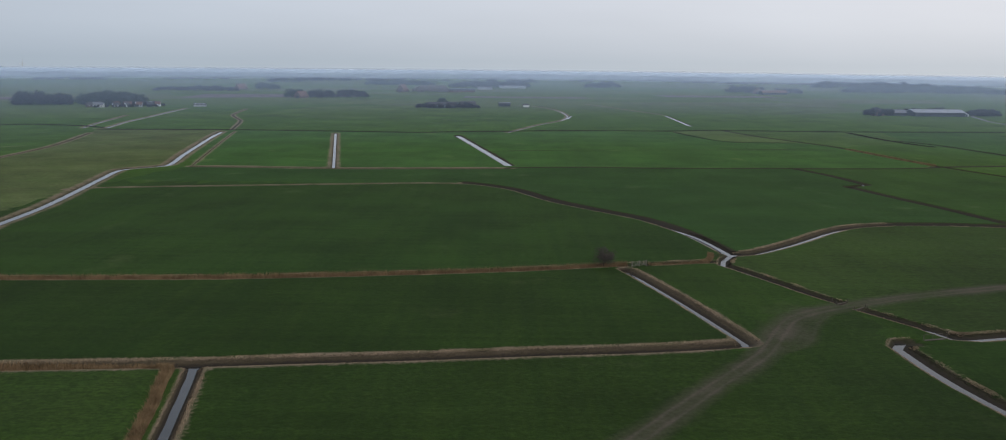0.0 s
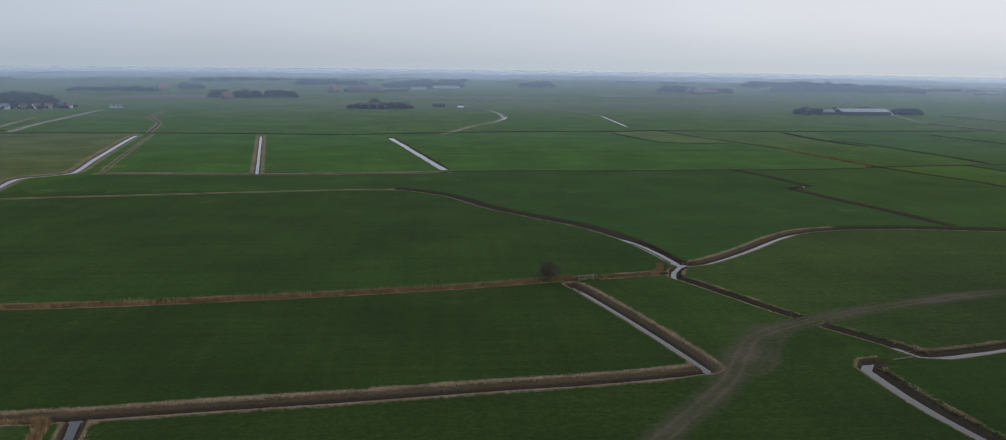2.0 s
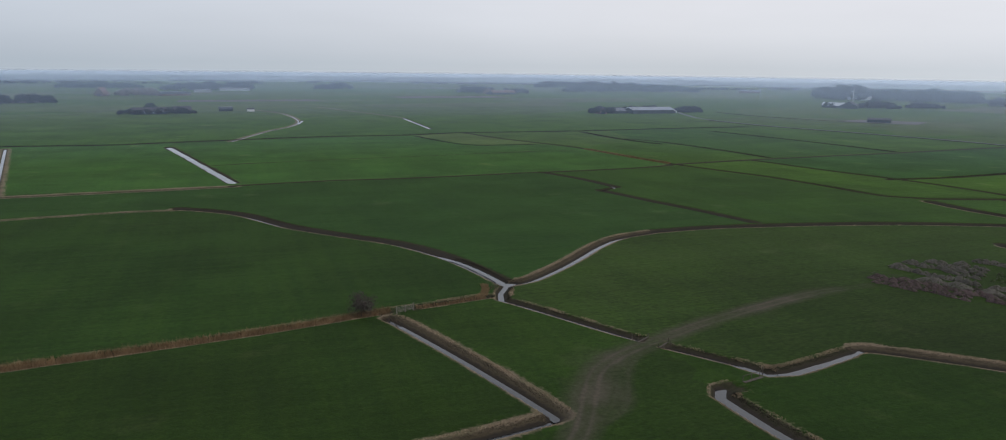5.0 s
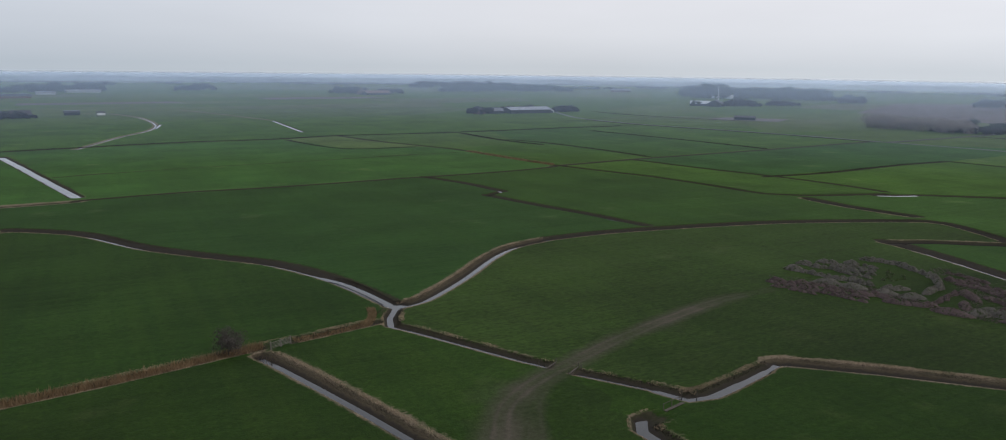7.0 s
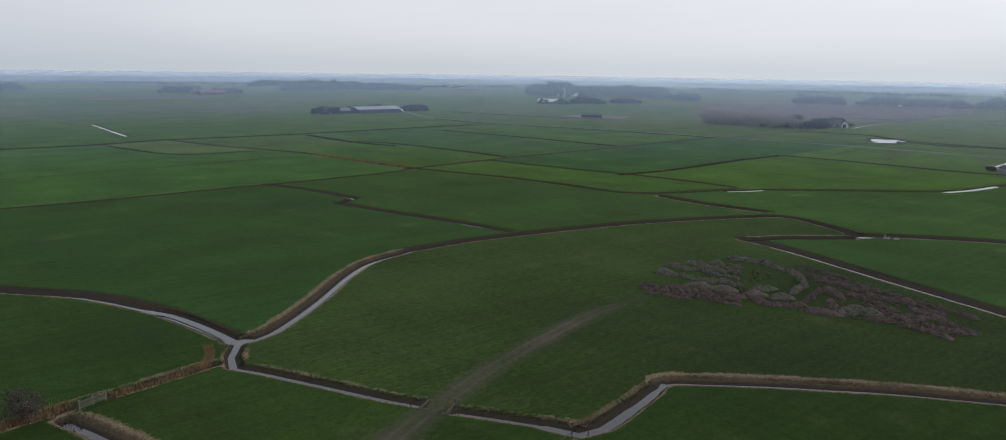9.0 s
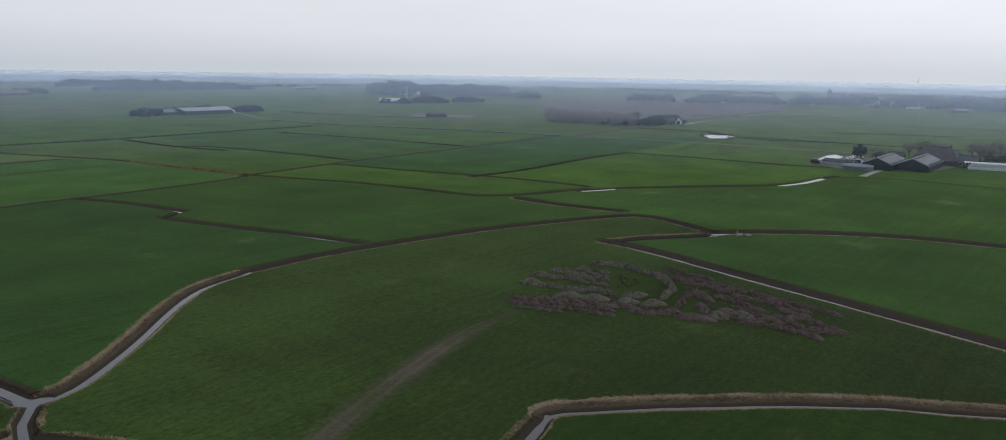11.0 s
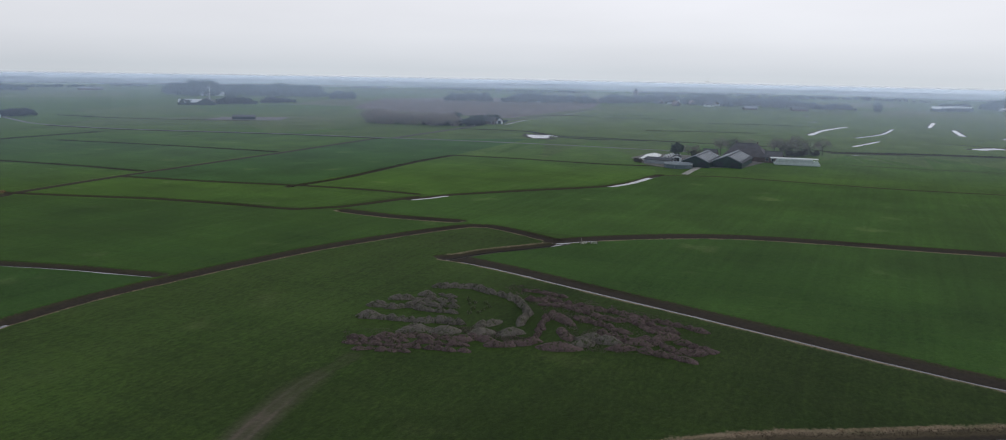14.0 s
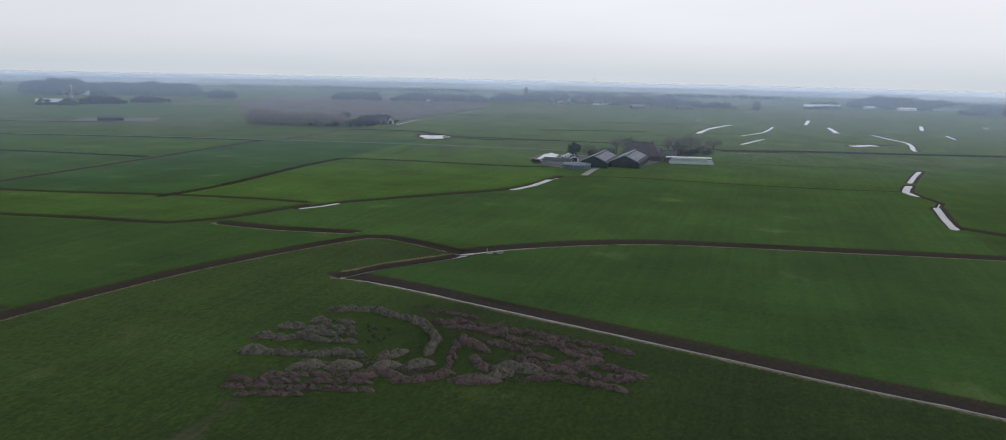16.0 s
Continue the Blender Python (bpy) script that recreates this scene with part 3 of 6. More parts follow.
def profile(xy):
    """Height, bank, slope and track at places of the plan."""
    n = len(xy)
    z, edge, wet = np.zeros(n), np.zeros(n), np.zeros(n)
    for half, depth, bank, fringe, line, far in COURSES:
        lo, hi = line.min(0) - 12, line.max(0) + 12
        near = np.flatnonzero(((xy > lo) & (xy < hi)).all(1))
        if not len(near):
            continue
        p = xy[near]
        a, ab = line[:-1], np.diff(line, axis=0)
        rel = p[:, None, :] - a[None]
        t = np.clip((rel * ab[None]).sum(2) / (ab * ab).sum(1)[None], 0, 1)
        off = rel - t[..., None] * ab[None]
        dist = np.linalg.norm(off, axis=2)
        k = dist.argmin(1)
        i = np.arange(len(p))
        s = dist[i, k] - half
        if depth < 0.16:  # shallow flooded hollows have ragged edges
            s = s - half * np.array([0.75 * noise.noise((x * 0.16, y * 0.16, 2)) + 0.3 * noise.noise((x * 0.45, y * 0.45, 5)) for x, y in p])
        left = ab[k, 0] * off[i, k, 1] - ab[k, 1] * off[i, k, 0] > 0
        width = np.where(left, (0.5, 0.6, 0.75, 1.7, 0.5, 0.4)[fringe], (0.4, 0.45, 0.7, 1.7, 0.4, 0.6)[fringe])
        bank = np.where(left, bank, bank * (1.0 if fringe == 3 or depth == 1.0 else 0.45))
        h = np.where(s <= 0, -depth - 0.35 * np.clip(-s / half, 0, 1), -depth * np.clip(1 - s / bank, 0, 1) ** 1.15)
        w = np.clip((1 - s / bank) * (0.35 if fringe == 3 else 1.7 if fringe == 5 else 1.0), 0, 1)
        b = np.clip(1 - (s - bank) / width, 0, 1) * np.where(left, (0.5, 0.62, 1.0, 0.85, 0.3, 0.3)[fringe], (0.5, 0.82, 1.0, 0.85, 0.3, 0.85)[fringe])
        z[near] = np.minimum(z[near], h)
        wet[near] = np.maximum(wet[near], w)
        edge[near] = np.maximum(edge[near], b)
    return z, edge, wet


TRACK = smooth_line(dirt_track, 2.5)
DAMS = [((75.3, 158.3), 2.0), ((35.8, 189.6), 3.0), ((80.5, 137.3), 2.6)]  # earth dams that carry a way over a ditch


TRACK_SIDE = smooth_line([(48, 129.5), (56, 134.5), (60.5, 142), (64.5, 149), (70.5, 154.5), (76.5, 158.3)], 2.5)


def near_track(xy, way=TRACK):
    a, ab = way[:-1], np.diff(way, axis=0)
    out = np.full(len(xy), 99.0)
    for i in range(0, len(xy), 4000):
        rel = xy[i : i + 4000, None, :] - a[None]
        t = np.clip((rel * ab[None]).sum(2) / (ab * ab).sum(1)[None], 0, 1)
        out[i : i + 4000] = np.linalg.norm(rel - t[..., None] * ab[None], axis=2).min(1)
    return out


PLOUGHED = [  # bare arable land far to the east
    [(825, 690), (1118, 851), (1549, 601), (1085, 470), (777, 452), (790, 510)],
    [(1390, 330), (1540, 240), (1500, 140), (1360, 180)],
    [(-420, 1010), (-200, 1090), (-230, 1180), (-430, 1130)],
    [(-760, 900), (-560, 930), (-560, 990), (-760, 970)],
    [(240, 1180), (420, 1200), (410, 1260), (230, 1250)],
    [(-60, 1090), (120, 1110), (110, 1150), (-60, 1140)],
]
FIELDS = [  # tone from green to olive, lushness plus painted-in distance brightness, outline along the ditches
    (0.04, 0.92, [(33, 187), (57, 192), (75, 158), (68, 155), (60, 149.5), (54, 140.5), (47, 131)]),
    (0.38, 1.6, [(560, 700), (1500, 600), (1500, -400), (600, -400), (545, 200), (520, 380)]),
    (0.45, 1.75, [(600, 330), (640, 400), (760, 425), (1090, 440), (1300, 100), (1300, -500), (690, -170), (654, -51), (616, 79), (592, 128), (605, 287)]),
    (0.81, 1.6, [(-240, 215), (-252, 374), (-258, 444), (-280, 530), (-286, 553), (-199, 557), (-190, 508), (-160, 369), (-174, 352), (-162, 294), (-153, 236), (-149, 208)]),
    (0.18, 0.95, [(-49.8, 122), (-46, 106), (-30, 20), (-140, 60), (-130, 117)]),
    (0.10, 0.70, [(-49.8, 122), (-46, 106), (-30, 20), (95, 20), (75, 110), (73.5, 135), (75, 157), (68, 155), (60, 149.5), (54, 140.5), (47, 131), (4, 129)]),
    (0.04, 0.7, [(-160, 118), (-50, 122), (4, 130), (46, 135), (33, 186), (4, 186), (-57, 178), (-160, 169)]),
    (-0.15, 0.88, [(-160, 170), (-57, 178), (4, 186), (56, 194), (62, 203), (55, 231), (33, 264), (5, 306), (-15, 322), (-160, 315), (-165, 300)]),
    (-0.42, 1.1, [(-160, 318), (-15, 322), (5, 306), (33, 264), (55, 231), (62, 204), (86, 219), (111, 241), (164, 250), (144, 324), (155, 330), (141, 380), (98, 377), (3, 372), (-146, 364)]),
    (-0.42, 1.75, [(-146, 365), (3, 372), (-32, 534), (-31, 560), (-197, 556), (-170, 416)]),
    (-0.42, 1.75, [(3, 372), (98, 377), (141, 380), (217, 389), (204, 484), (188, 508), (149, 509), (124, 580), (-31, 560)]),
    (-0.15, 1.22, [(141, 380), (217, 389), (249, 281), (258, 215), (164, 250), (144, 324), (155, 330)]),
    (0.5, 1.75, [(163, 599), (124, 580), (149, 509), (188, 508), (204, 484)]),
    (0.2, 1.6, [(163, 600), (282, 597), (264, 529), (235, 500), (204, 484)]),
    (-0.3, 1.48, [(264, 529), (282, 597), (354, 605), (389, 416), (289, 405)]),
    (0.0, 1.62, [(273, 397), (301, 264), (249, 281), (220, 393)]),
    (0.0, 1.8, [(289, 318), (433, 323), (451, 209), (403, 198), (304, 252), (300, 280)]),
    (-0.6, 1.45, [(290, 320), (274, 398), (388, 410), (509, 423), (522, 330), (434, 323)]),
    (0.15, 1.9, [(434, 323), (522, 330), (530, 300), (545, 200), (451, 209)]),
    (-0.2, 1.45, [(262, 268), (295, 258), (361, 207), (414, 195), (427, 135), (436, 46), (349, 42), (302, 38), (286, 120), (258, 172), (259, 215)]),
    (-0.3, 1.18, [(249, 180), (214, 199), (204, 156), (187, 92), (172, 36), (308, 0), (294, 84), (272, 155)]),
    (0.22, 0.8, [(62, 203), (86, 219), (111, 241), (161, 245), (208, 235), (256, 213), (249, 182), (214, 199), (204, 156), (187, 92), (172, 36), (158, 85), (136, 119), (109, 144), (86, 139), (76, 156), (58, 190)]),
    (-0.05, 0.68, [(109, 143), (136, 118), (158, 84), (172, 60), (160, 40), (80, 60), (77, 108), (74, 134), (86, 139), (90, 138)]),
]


def inside(xy, poly):
    p = np.array(poly, float)
    q = np.roll(p, -1, 0)
    c = np.zeros(len(xy), bool)
    for (ax, ay), (bx, by) in zip(p, q):
        hit = ((ay > xy[:, 1]) != (by > xy[:, 1])) & (xy[:, 0] < (bx - ax) * (xy[:, 1] - ay) / (by - ay + 1e-9) + ax)
        c ^= hit
    return c


def build_ground():
    from mathutils.geometry import delaunay_2d_cdt

    pts, edges = [], []

    def chain(p, closed):
        o = len(pts)
        pts.extend(map(tuple, p))
        n = len(p)
        edges.extend((o + i, o + (i + 1) % n) for i in range(n if closed else n - 1))

    for i, (half, depth, bank, fringe, line, far) in enumerate(COURSES):
        wob = 0.10 if far < 260 else 0.14 if half < 1.5 else 0.2 + 0.2 * half
        chain(line, False)
        chain(offsets(line, half, wob * 0.6, i), True)
        chain(offsets(line, half + bank * 0.45, wob, 100 + i), True)
        chain(offsets(line, half + bank, wob, 200 + i), True)
        chain(offsets(line, half + bank + (3.4 if fringe == 3 else 2.2), wob, 300 + i), True)
    for r in (0.45, 1.0, 1.5, 2.4, 3.6):
        chain(offsets(TRACK, r, 0.08, 900 + int(r * 10)), True)
        chain(offsets(TRACK_SIDE, r, 0.08, 950 + int(r * 10)), True)
    for poly in PLOUGHED:
        chain(poly, True)
    rng = np.random.default_rng(5)
    gx, gy = np.meshgrid(np.arange(-220, 350, 8.0), np.arange(-240, 380, 8.0))
    fill = np.stack([gx.ravel(), gy.ravel()], 1) + rng.uniform(-2.5, 2.5, (gx.size, 2))
    pts.extend(map(tuple, fill))
    for r, n in ((700, 40), (1300, 48), (2600, 48), (3850, 192)):
        pts.extend((40 + r * math.cos(a * math.tau / n), 80 + r * math.sin(a * math.tau / n)) for a in range(n))
    v, _, f, *_ = delaunay_2d_cdt([Vector(p) for p in pts], edges, [], 0, 0.02)
    xy = np.array([tuple(p) for p in v])
    z, edge, wet = profile(xy)
    near = near_track(xy)
    for (dx, dy), r in DAMS:  # the dams fill the ditch up to the field
        k = np.clip(1.6 - np.hypot(xy[:, 0] - dx, xy[:, 1] - dy) / r, 0, 1)
        z, wet, edge = z * (1 - k), wet * (1 - k), np.maximum(edge * (1 - k * 0.6), 0)
    soft = np.array([noise.noise((x * 0.03, y * 0.03, 3)) + 0.5 * noise.noise((x * 0.11, y * 0.11, 9)) for x, y in xy])
    lie = np.clip(1 - 1.7 * edge, 0, 1) * (np.hypot(xy[:, 0] - 100, xy[:, 1] - 180) < 240)
    z += soft * 0.14 * lie
    me = bpy.data.meshes.new("ground")
    me.from_pydata(np.column_stack([xy, z]).tolist(), [], [list(q) for q in f])
    me.materials.append(GROUND)
    beside = near_track(xy, TRACK_SIDE)
    bend = np.exp(-((np.hypot(xy[:, 0] - 58, xy[:, 1] - 143) / 16) ** 2))  # churned wide where the ways meet
    uneven = np.array([1 + 0.35 * noise.noise((x * 0.09, y * 0.09, 1)) + 0.25 * noise.noise((x * 0.3, y * 0.3, 6)) for x, y in xy])
    two = (0.30 * np.exp(-(((near - 1.0) / 0.5) ** 2)) + 0.13 * np.exp(-(((near - 2.7) / 0.5) ** 2)) + 0.50 * np.exp(-((near / (2.6 + 2.2 * bend)) ** 2))) * uneven
    two = np.maximum(two, (0.16 * np.exp(-(((beside - 0.95) / 0.5) ** 2)) + 0.30 * np.exp(-((beside / 2.2) ** 2))) * uneven)
    along = np.clip((166 - xy[:, 0]) / 50, 0.0, 1.0)
    for name, val in (("bank", edge), ("wet", wet), ("track", np.clip(two, 0, 1) * along), ("far", np.clip((np.hypot(xy[:, 0] - 40, xy[:, 1] - 80) - 620) / 300, 0, 1) * np.where((xy[:, 0] > 600) & (xy[:, 0] < 1330) & (xy[:, 1] < 430), 0.25, 1))):
        a = me.attributes.new(name, "FLOAT", "POINT")
        a.data.foreach_set("value", val.astype(np.float32))
    # longer, darker grass round the mounds and towards the creek; view-angle falloff painted in
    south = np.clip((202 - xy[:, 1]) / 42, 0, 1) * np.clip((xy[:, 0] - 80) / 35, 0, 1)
    grazed_falloff = 1.0 + (0.24 - 0.46 * south) * inside(xy, FIELDS[-2][2])
    a = me.attributes.new("grazed_falloff", "FLOAT", "POINT")
    a.data.foreach_set("value", grazed_falloff.astype(np.float32))
    mid = np.array([p.center[:2] for p in me.polygons])
    # brighter with distance: grazing-angle sheen and haze painted into the colour
    face_tone, face_lush_sheen = np.zeros(len(mid)), np.interp(np.hypot(mid[:, 0] - 40, mid[:, 1] - 80), (150, 420), (0.85, 1.62))
    for tone, lush_sheen, poly in FIELDS:
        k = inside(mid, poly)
        face_tone[k], face_lush_sheen[k] = tone, lush_sheen
    for poly in PLOUGHED:
        face_tone[inside(mid, poly)] = 2
    for name, val in (("tone", face_tone), ("lush_sheen", face_lush_sheen)):
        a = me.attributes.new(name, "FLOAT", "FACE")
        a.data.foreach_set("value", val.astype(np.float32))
    ob = new("ground", me)
    tagged(ob, "flat green polder pasture cut by ditches with straw-coloured banks", "ground", kind="structure")


build_ground()

# water in the ditches, a little wider than the bed
for i, (half, depth, bank, fringe, line, far) in enumerate(COURSES):
    if depth <= 0.3 and half < 0.45:
        continue
    d = np.gradient(line, axis=0)
    d /= np.linalg.norm(d, axis=1)[:, None]
    if depth > 0.16 and half < 3:
        line = np.concatenate([line[:1] - d[:1] * (half + 0.2), line, line[-1:] + d[-1:] * (half + 0.2)])
        d = np.concatenate([d[:1], d, d[-1:]])
    nrm = np.stack([-d[:, 1], d[:, 0]], 1) * (half * (1.6 if depth < 0.16 else 1) + 0.25)
    zz = np.full((len(line), 1), -depth - 0.02 - 0.004 * (i % 7))
    v = np.concatenate([np.hstack([line + nrm, zz]), np.hstack([line - nrm, zz])])
    k, n = np.arange(len(line) - 1)[:, None], len(line)
    ob = mesh_of("water", v, np.hstack([k, k + n, k + n + 1, k + 1]), WATER)
    tagged(ob, "still grey ditch water mirroring the overcast sky", "water", kind="structure")


# ---- plants along the ditches ----
def along(line, gap, rng):
    """Random places along a line: point and left-hand normal."""
    seg = np.diff(line, axis=0)
    ln = np.linalg.norm(seg, axis=1)
    n = int(ln.sum() / gap)
    s = np.sort(rng.uniform(0, ln.sum(), n))
    k = np.searchsorted(np.cumsum(ln), s).clip(0, len(ln) - 1)
    t = (s - (np.cumsum(ln) - ln)[k]) / ln[k]
    d = seg[k] / ln[k][:, None]
    return line[k] + seg[k] * t[:, None], np.stack([-d[:, 1], d[:, 0]], 1)


def off_dams(xy):
    keep = np.ones(len(xy), bool)
    for (dx, dy), r in DAMS:
        keep &= np.hypot(xy[:, 0] - dx, xy[:, 1] - dy) > r * 1.1
    return keep


def plant_strip(name, label, line, lo, hi, gap, h, w, mat, seed, patchy=0.0, dry=True, cut=-0.25):
    rng = np.random.default_rng(seed)
    p, n = along(line, gap, rng)
    o = rng.uniform(lo, hi, len(p))
    xy = p + n * o[:, None]
    z, edge, wet = profile(xy)
    keep = off_dams(xy) & (near_track(xy) > 2.4)
    if dry:
        keep &= wet < 0.98
    if patchy:
        keep &= np.array([noise.noise((x * 0.16, y * 0.16, seed)) > cut + (rng.random() - 0.5) * patchy for x, y in xy])
    xy, z = xy[keep], z[keep]
    hh = h * rng.uniform(0.55, 1.25, len(xy))
    v, f = blades(np.column_stack([xy, z - 0.05]), hh, w * rng.uniform(0.6, 1.5, len(xy)), rng)
    ob = mesh_of(name, v, f, mat)
    return tagged(ob, label, "grass", kind="stuff")


for i, (half, depth, bank, fringe, line, far) in enumerate(COURSES):
    if fringe == 4:
        plant_strip("bank_sedge", "dark dead sedge lining a distant ditch", line, -half * 0.5, half + bank, 0.035, 0.06 if far < 330 else 0.14 if far < 470 else 0.3, 0.25, FAR_SEDGE, 500 + i)
    if fringe == 5:
        plant_strip("bank_sedge", "dark brown dead sedge on a ditch slope", line, half + 0.2, half + bank * 0.85, 0.016, 0.07, 0.12, FAR_SEDGE, 161 + i)
        plant_strip("bank_grass", "thin edge of straw-coloured dead grass by a ditch", line, -half - bank * 0.45 - 0.5, -half - bank * 0.45 + 0.1, 0.09, 0.16, 0.06, STRAW, 61 + i, 0.9)
    if fringe in (1, 2) and far < 330:
        top = half + bank
        dense = 0.034 if fringe == 2 else 0.15
        if fringe == 1 and far < 130:
            plant_strip("bank_grass", "sparse straw-coloured tufts along a ditch", line, top - 0.5, top + 0.6, 0.010, 0.2, 0.065, STRAW, 11 + i, 0.5, True, 0.12)
            plant_strip("bank_grass", "thin edge of straw-coloured dead grass by a ditch", line, -half - bank * 0.45 - 0.3, -half - bank * 0.45 + 0.1, 0.035, 0.2, 0.06, STRAW, 61 + i, 0.5)
        if fringe == 2:
            plant_strip("bank_grass", "tangled straw-coloured dead grass along a ditch", line, top - 0.35, top + 0.5, dense * 0.8, 0.24, 0.055, STRAW, 11 + i, 0.5)
        if fringe == 2:
            low = half + bank * (1.0 if depth == 1.0 else 0.45)
            plant_strip("bank_grass", "thin edge of straw-coloured dead grass by a ditch", line, -low - 0.5, -low + 0.25, dense * 1.6, 0.14, 0.06, STRAW, 61 + i, 0.5)
        plant_strip("bank_sedge", "dark brown dead sedge on a ditch slope", line, half + bank * 0.4, top - 0.2, 0.036, 0.18, 0.08, SEDGE if fringe == 2 else FAR_SEDGE, 161 + i)
reed_line = smooth_line([(-160.0, 168.9), (-95.7, 172.1), (-63.0, 174.2), (-29.5, 178.4), (6.4, 184.2), (25.0, 188.6), (33.0, 190.3)], 3)
reed_line_east = smooth_line([(38.5, 191.2), (47, 192.6), (54.0, 194.9), (56.3, 198.4), (57.5, 203.5)], 2)
REEDS = "tall russet dry reeds lining a ditch"
tagged(plant_strip("reed_bed", REEDS, reed_line, -0.4, 1.5, 0.010, 1.15, 0.07, REED, 301, 0, False), REEDS, "reeds")
tagged(plant_strip("bank_grass", "low russet reeds on the bank of a ditch", reed_line_east, -0.3, 1.4, 0.010, 0.5, 0.07, REED, 302, 0, False), "", "grass")
tagged(plant_strip("bank_grass", "pale dead grass along the foot of reeds", reed_line, -1.3, -0.6, 0.03, 0.16, 0.06, STRAW, 306, 0, False), "", "grass")
tagged(plant_strip("reed_bed", REEDS, smooth_line([(206, 474), (210, 447), (216, 411), (219, 397)], 4), -0.5, 2.6, 0.02, 1.0, 0.12, REED, 307, 0.6, False), REEDS, "reeds")
west_reed = smooth_line([(-110, 118.4), (-82.0, 121.0), (-54, 122.0), (-51.6, 119.5), (-50.6, 115), (-48.2, 106), (-46.2, 97), (-42, 78)], 2)
tagged(plant_strip("reed_bed", REEDS, west_reed, -2.0, -0.2, 0.010, 1.0, 0.07, REED, 303, 0, False), REEDS, "reeds")
stalks = smooth_line([(31.0, 188.2), (32.6, 183.0)], 1)
tagged(plant_strip("reed_bed", "sparse dark reed stalks standing in ditch water", stalks, -1.2, 1.0, 0.05, 0.8, 0.05, SEDGE, 304, 0, False), "", "reeds")
stalks = smooth_line([(57.5, 198.0), (60.5, 202.0)], 1)
tagged(plant_strip("reed_bed", "sparse dark reed stalks standing in ditch water", stalks, -0.4, 1.6, 0.05, 0.5, 0.05, SEDGE, 305, 0, False), "", "reeds")


# ---- trees ----
PROTOS = {}


def build_tree(kind, label, category, h, r, twig, cards_n, size, seed, base=0.3, conifer=False):
    """A trunk with limbs and a loose crown of many small clumps."""
    rng = np.random.default_rng(seed)
    t = thing(kind, 0, 0, 0, label, category)
    pieces, tips = [], []
    lean = rng.normal(0, 0.03 * h, 2)
    pieces.append(rod((0, 0, -0.1), (lean[0], lean[1], h * (0.9 if conifer else 0.62)), h * 0.018, h * 0.006, 7))
    for i in range(14):
        a, s = rng.uniform(0, math.tau), rng.uniform(base, 0.6)
        reach = r * rng.uniform(0.5, 0.95)
        foot = Vector((lean[0] * s, lean[1] * s, h * s * 0.8))
        tip = foot + Vector((reach * math.cos(a), reach * math.sin(a), h * rng.uniform(0.12, 0.38)))
        tip.z = min(tip.z, h * 0.95)
        pieces.append(rod(foot, tip, h * 0.008, h * 0.002, 5))
        tips.append((tip, r * rng.uniform(0.4, 0.7)))
    tips.append((Vector((lean[0], lean[1], h * 0.78)), r * 0.5))
    mesh_of("trunk", *join(*pieces), BARK, t)
    pts = []
    per = cards_n // len(tips)
    for c, cr in tips:
        d = rng.normal(size=(per, 3))
        d /= np.linalg.norm(d, axis=1)[:, None]
        q = np.array(c) + d * cr * rng.uniform(0.15, 1.0, per)[:, None] ** 0.6 * np.array([1, 1, 0.85])
        pts.append(q)
    p = np.concatenate(pts)
    p[:, 2] = np.clip(p[:, 2], h * base * 0.6, h * 1.05)
    v, f = cards(p, size * rng.uniform(0.5, 1.3, len(p)), rng, 1.4 if conifer or size > 0.3 else 3.2)
    mesh_of("crown", v, f, twig, t, smooth=False)
    return t


def tree(key, x, y, s=1.0, rot=0.0, sh=None):
    spec = TREES[key]
    if key not in PROTOS:
        PROTOS[key] = build_tree(*spec)
        PROTOS[key].matrix_world = pose(x, y, 0, 0, 0, rot) @ Matrix.Diagonal((s, s, sh or s, 1))
        PROTOS[key].scale = (s, s, sh or s)
        PROTOS[key]["first"] = s
        return PROTOS[key]
    k = PROTOS[key]["first"]
    return copy_thing(PROTOS[key], pose(x, y, 0, 0, 0, rot) @ Matrix.Diagonal((s / k, s / k, (sh or s) / PROTOS[key].scale[2], 1)))


TREES = {
    "bush": ("bush", "leafless dark twiggy bush at a ditch", "bush", 5.2, 3.0, TWIG, 2600, 0.06, 21, 0.12),
    "bare": ("tree", "bare brown tree beside a farm", "tree", 10.0, 4.6, TWIG_RED, 1700, 0.08, 22, 0.14),
    "bare_tall": ("tree", "tall bare tree with fine twigs", "tree", 13.0, 4.9, TWIG_RED, 1800, 0.085, 23, 0.18),
    "bud": ("tree", "spring tree with olive buds", "tree", 9.0, 4.4, BUD, 1700, 0.09, 24, 0.14),
    "dark": ("tree", "dense dark evergreen tree", "tree", 11.0, 3.5, NEEDLE, 1700, 0.34, 25, 0.16),
    "low": ("bush", "low dark shrub by farm buildings", "bush", 3.6, 2.9, TWIG, 1500, 0.13, 26, 0.1),
}
tree("bush", 26.6, 188.9, 0.92, 40)


# ---- gate, culverts, foot bridge, hurdles ----
def field_gate(x, y, rot, length, label, mat=WOOD_GREY, group="", rails=5):
    t = thing("field_gate", x, y, rot, label, "gate", group)
    for px in (0.0, length * 0.5, length):
        mesh_of("post", *join(box(px - 0.09, -0.09, -0.5, px + 0.09, 0.09, 0.24 * rails + 0.18), box(px - 0.11, -0.11, 0.24 * rails + 0.18, px + 0.11, 0.11, 0.24 * rails + 0.22)), WOOD_GREY, t)
    for i in range(rails):
        z = 0.22 + i * 0.24
        mesh_of("rail", *box(0.09, -0.14, z, length - 0.09, -0.09, z + 0.085), mat, t)
    return t


field_gate(33.6, 188.2, 24, 4.2, "weathered grey wooden field gate on an earth dam")


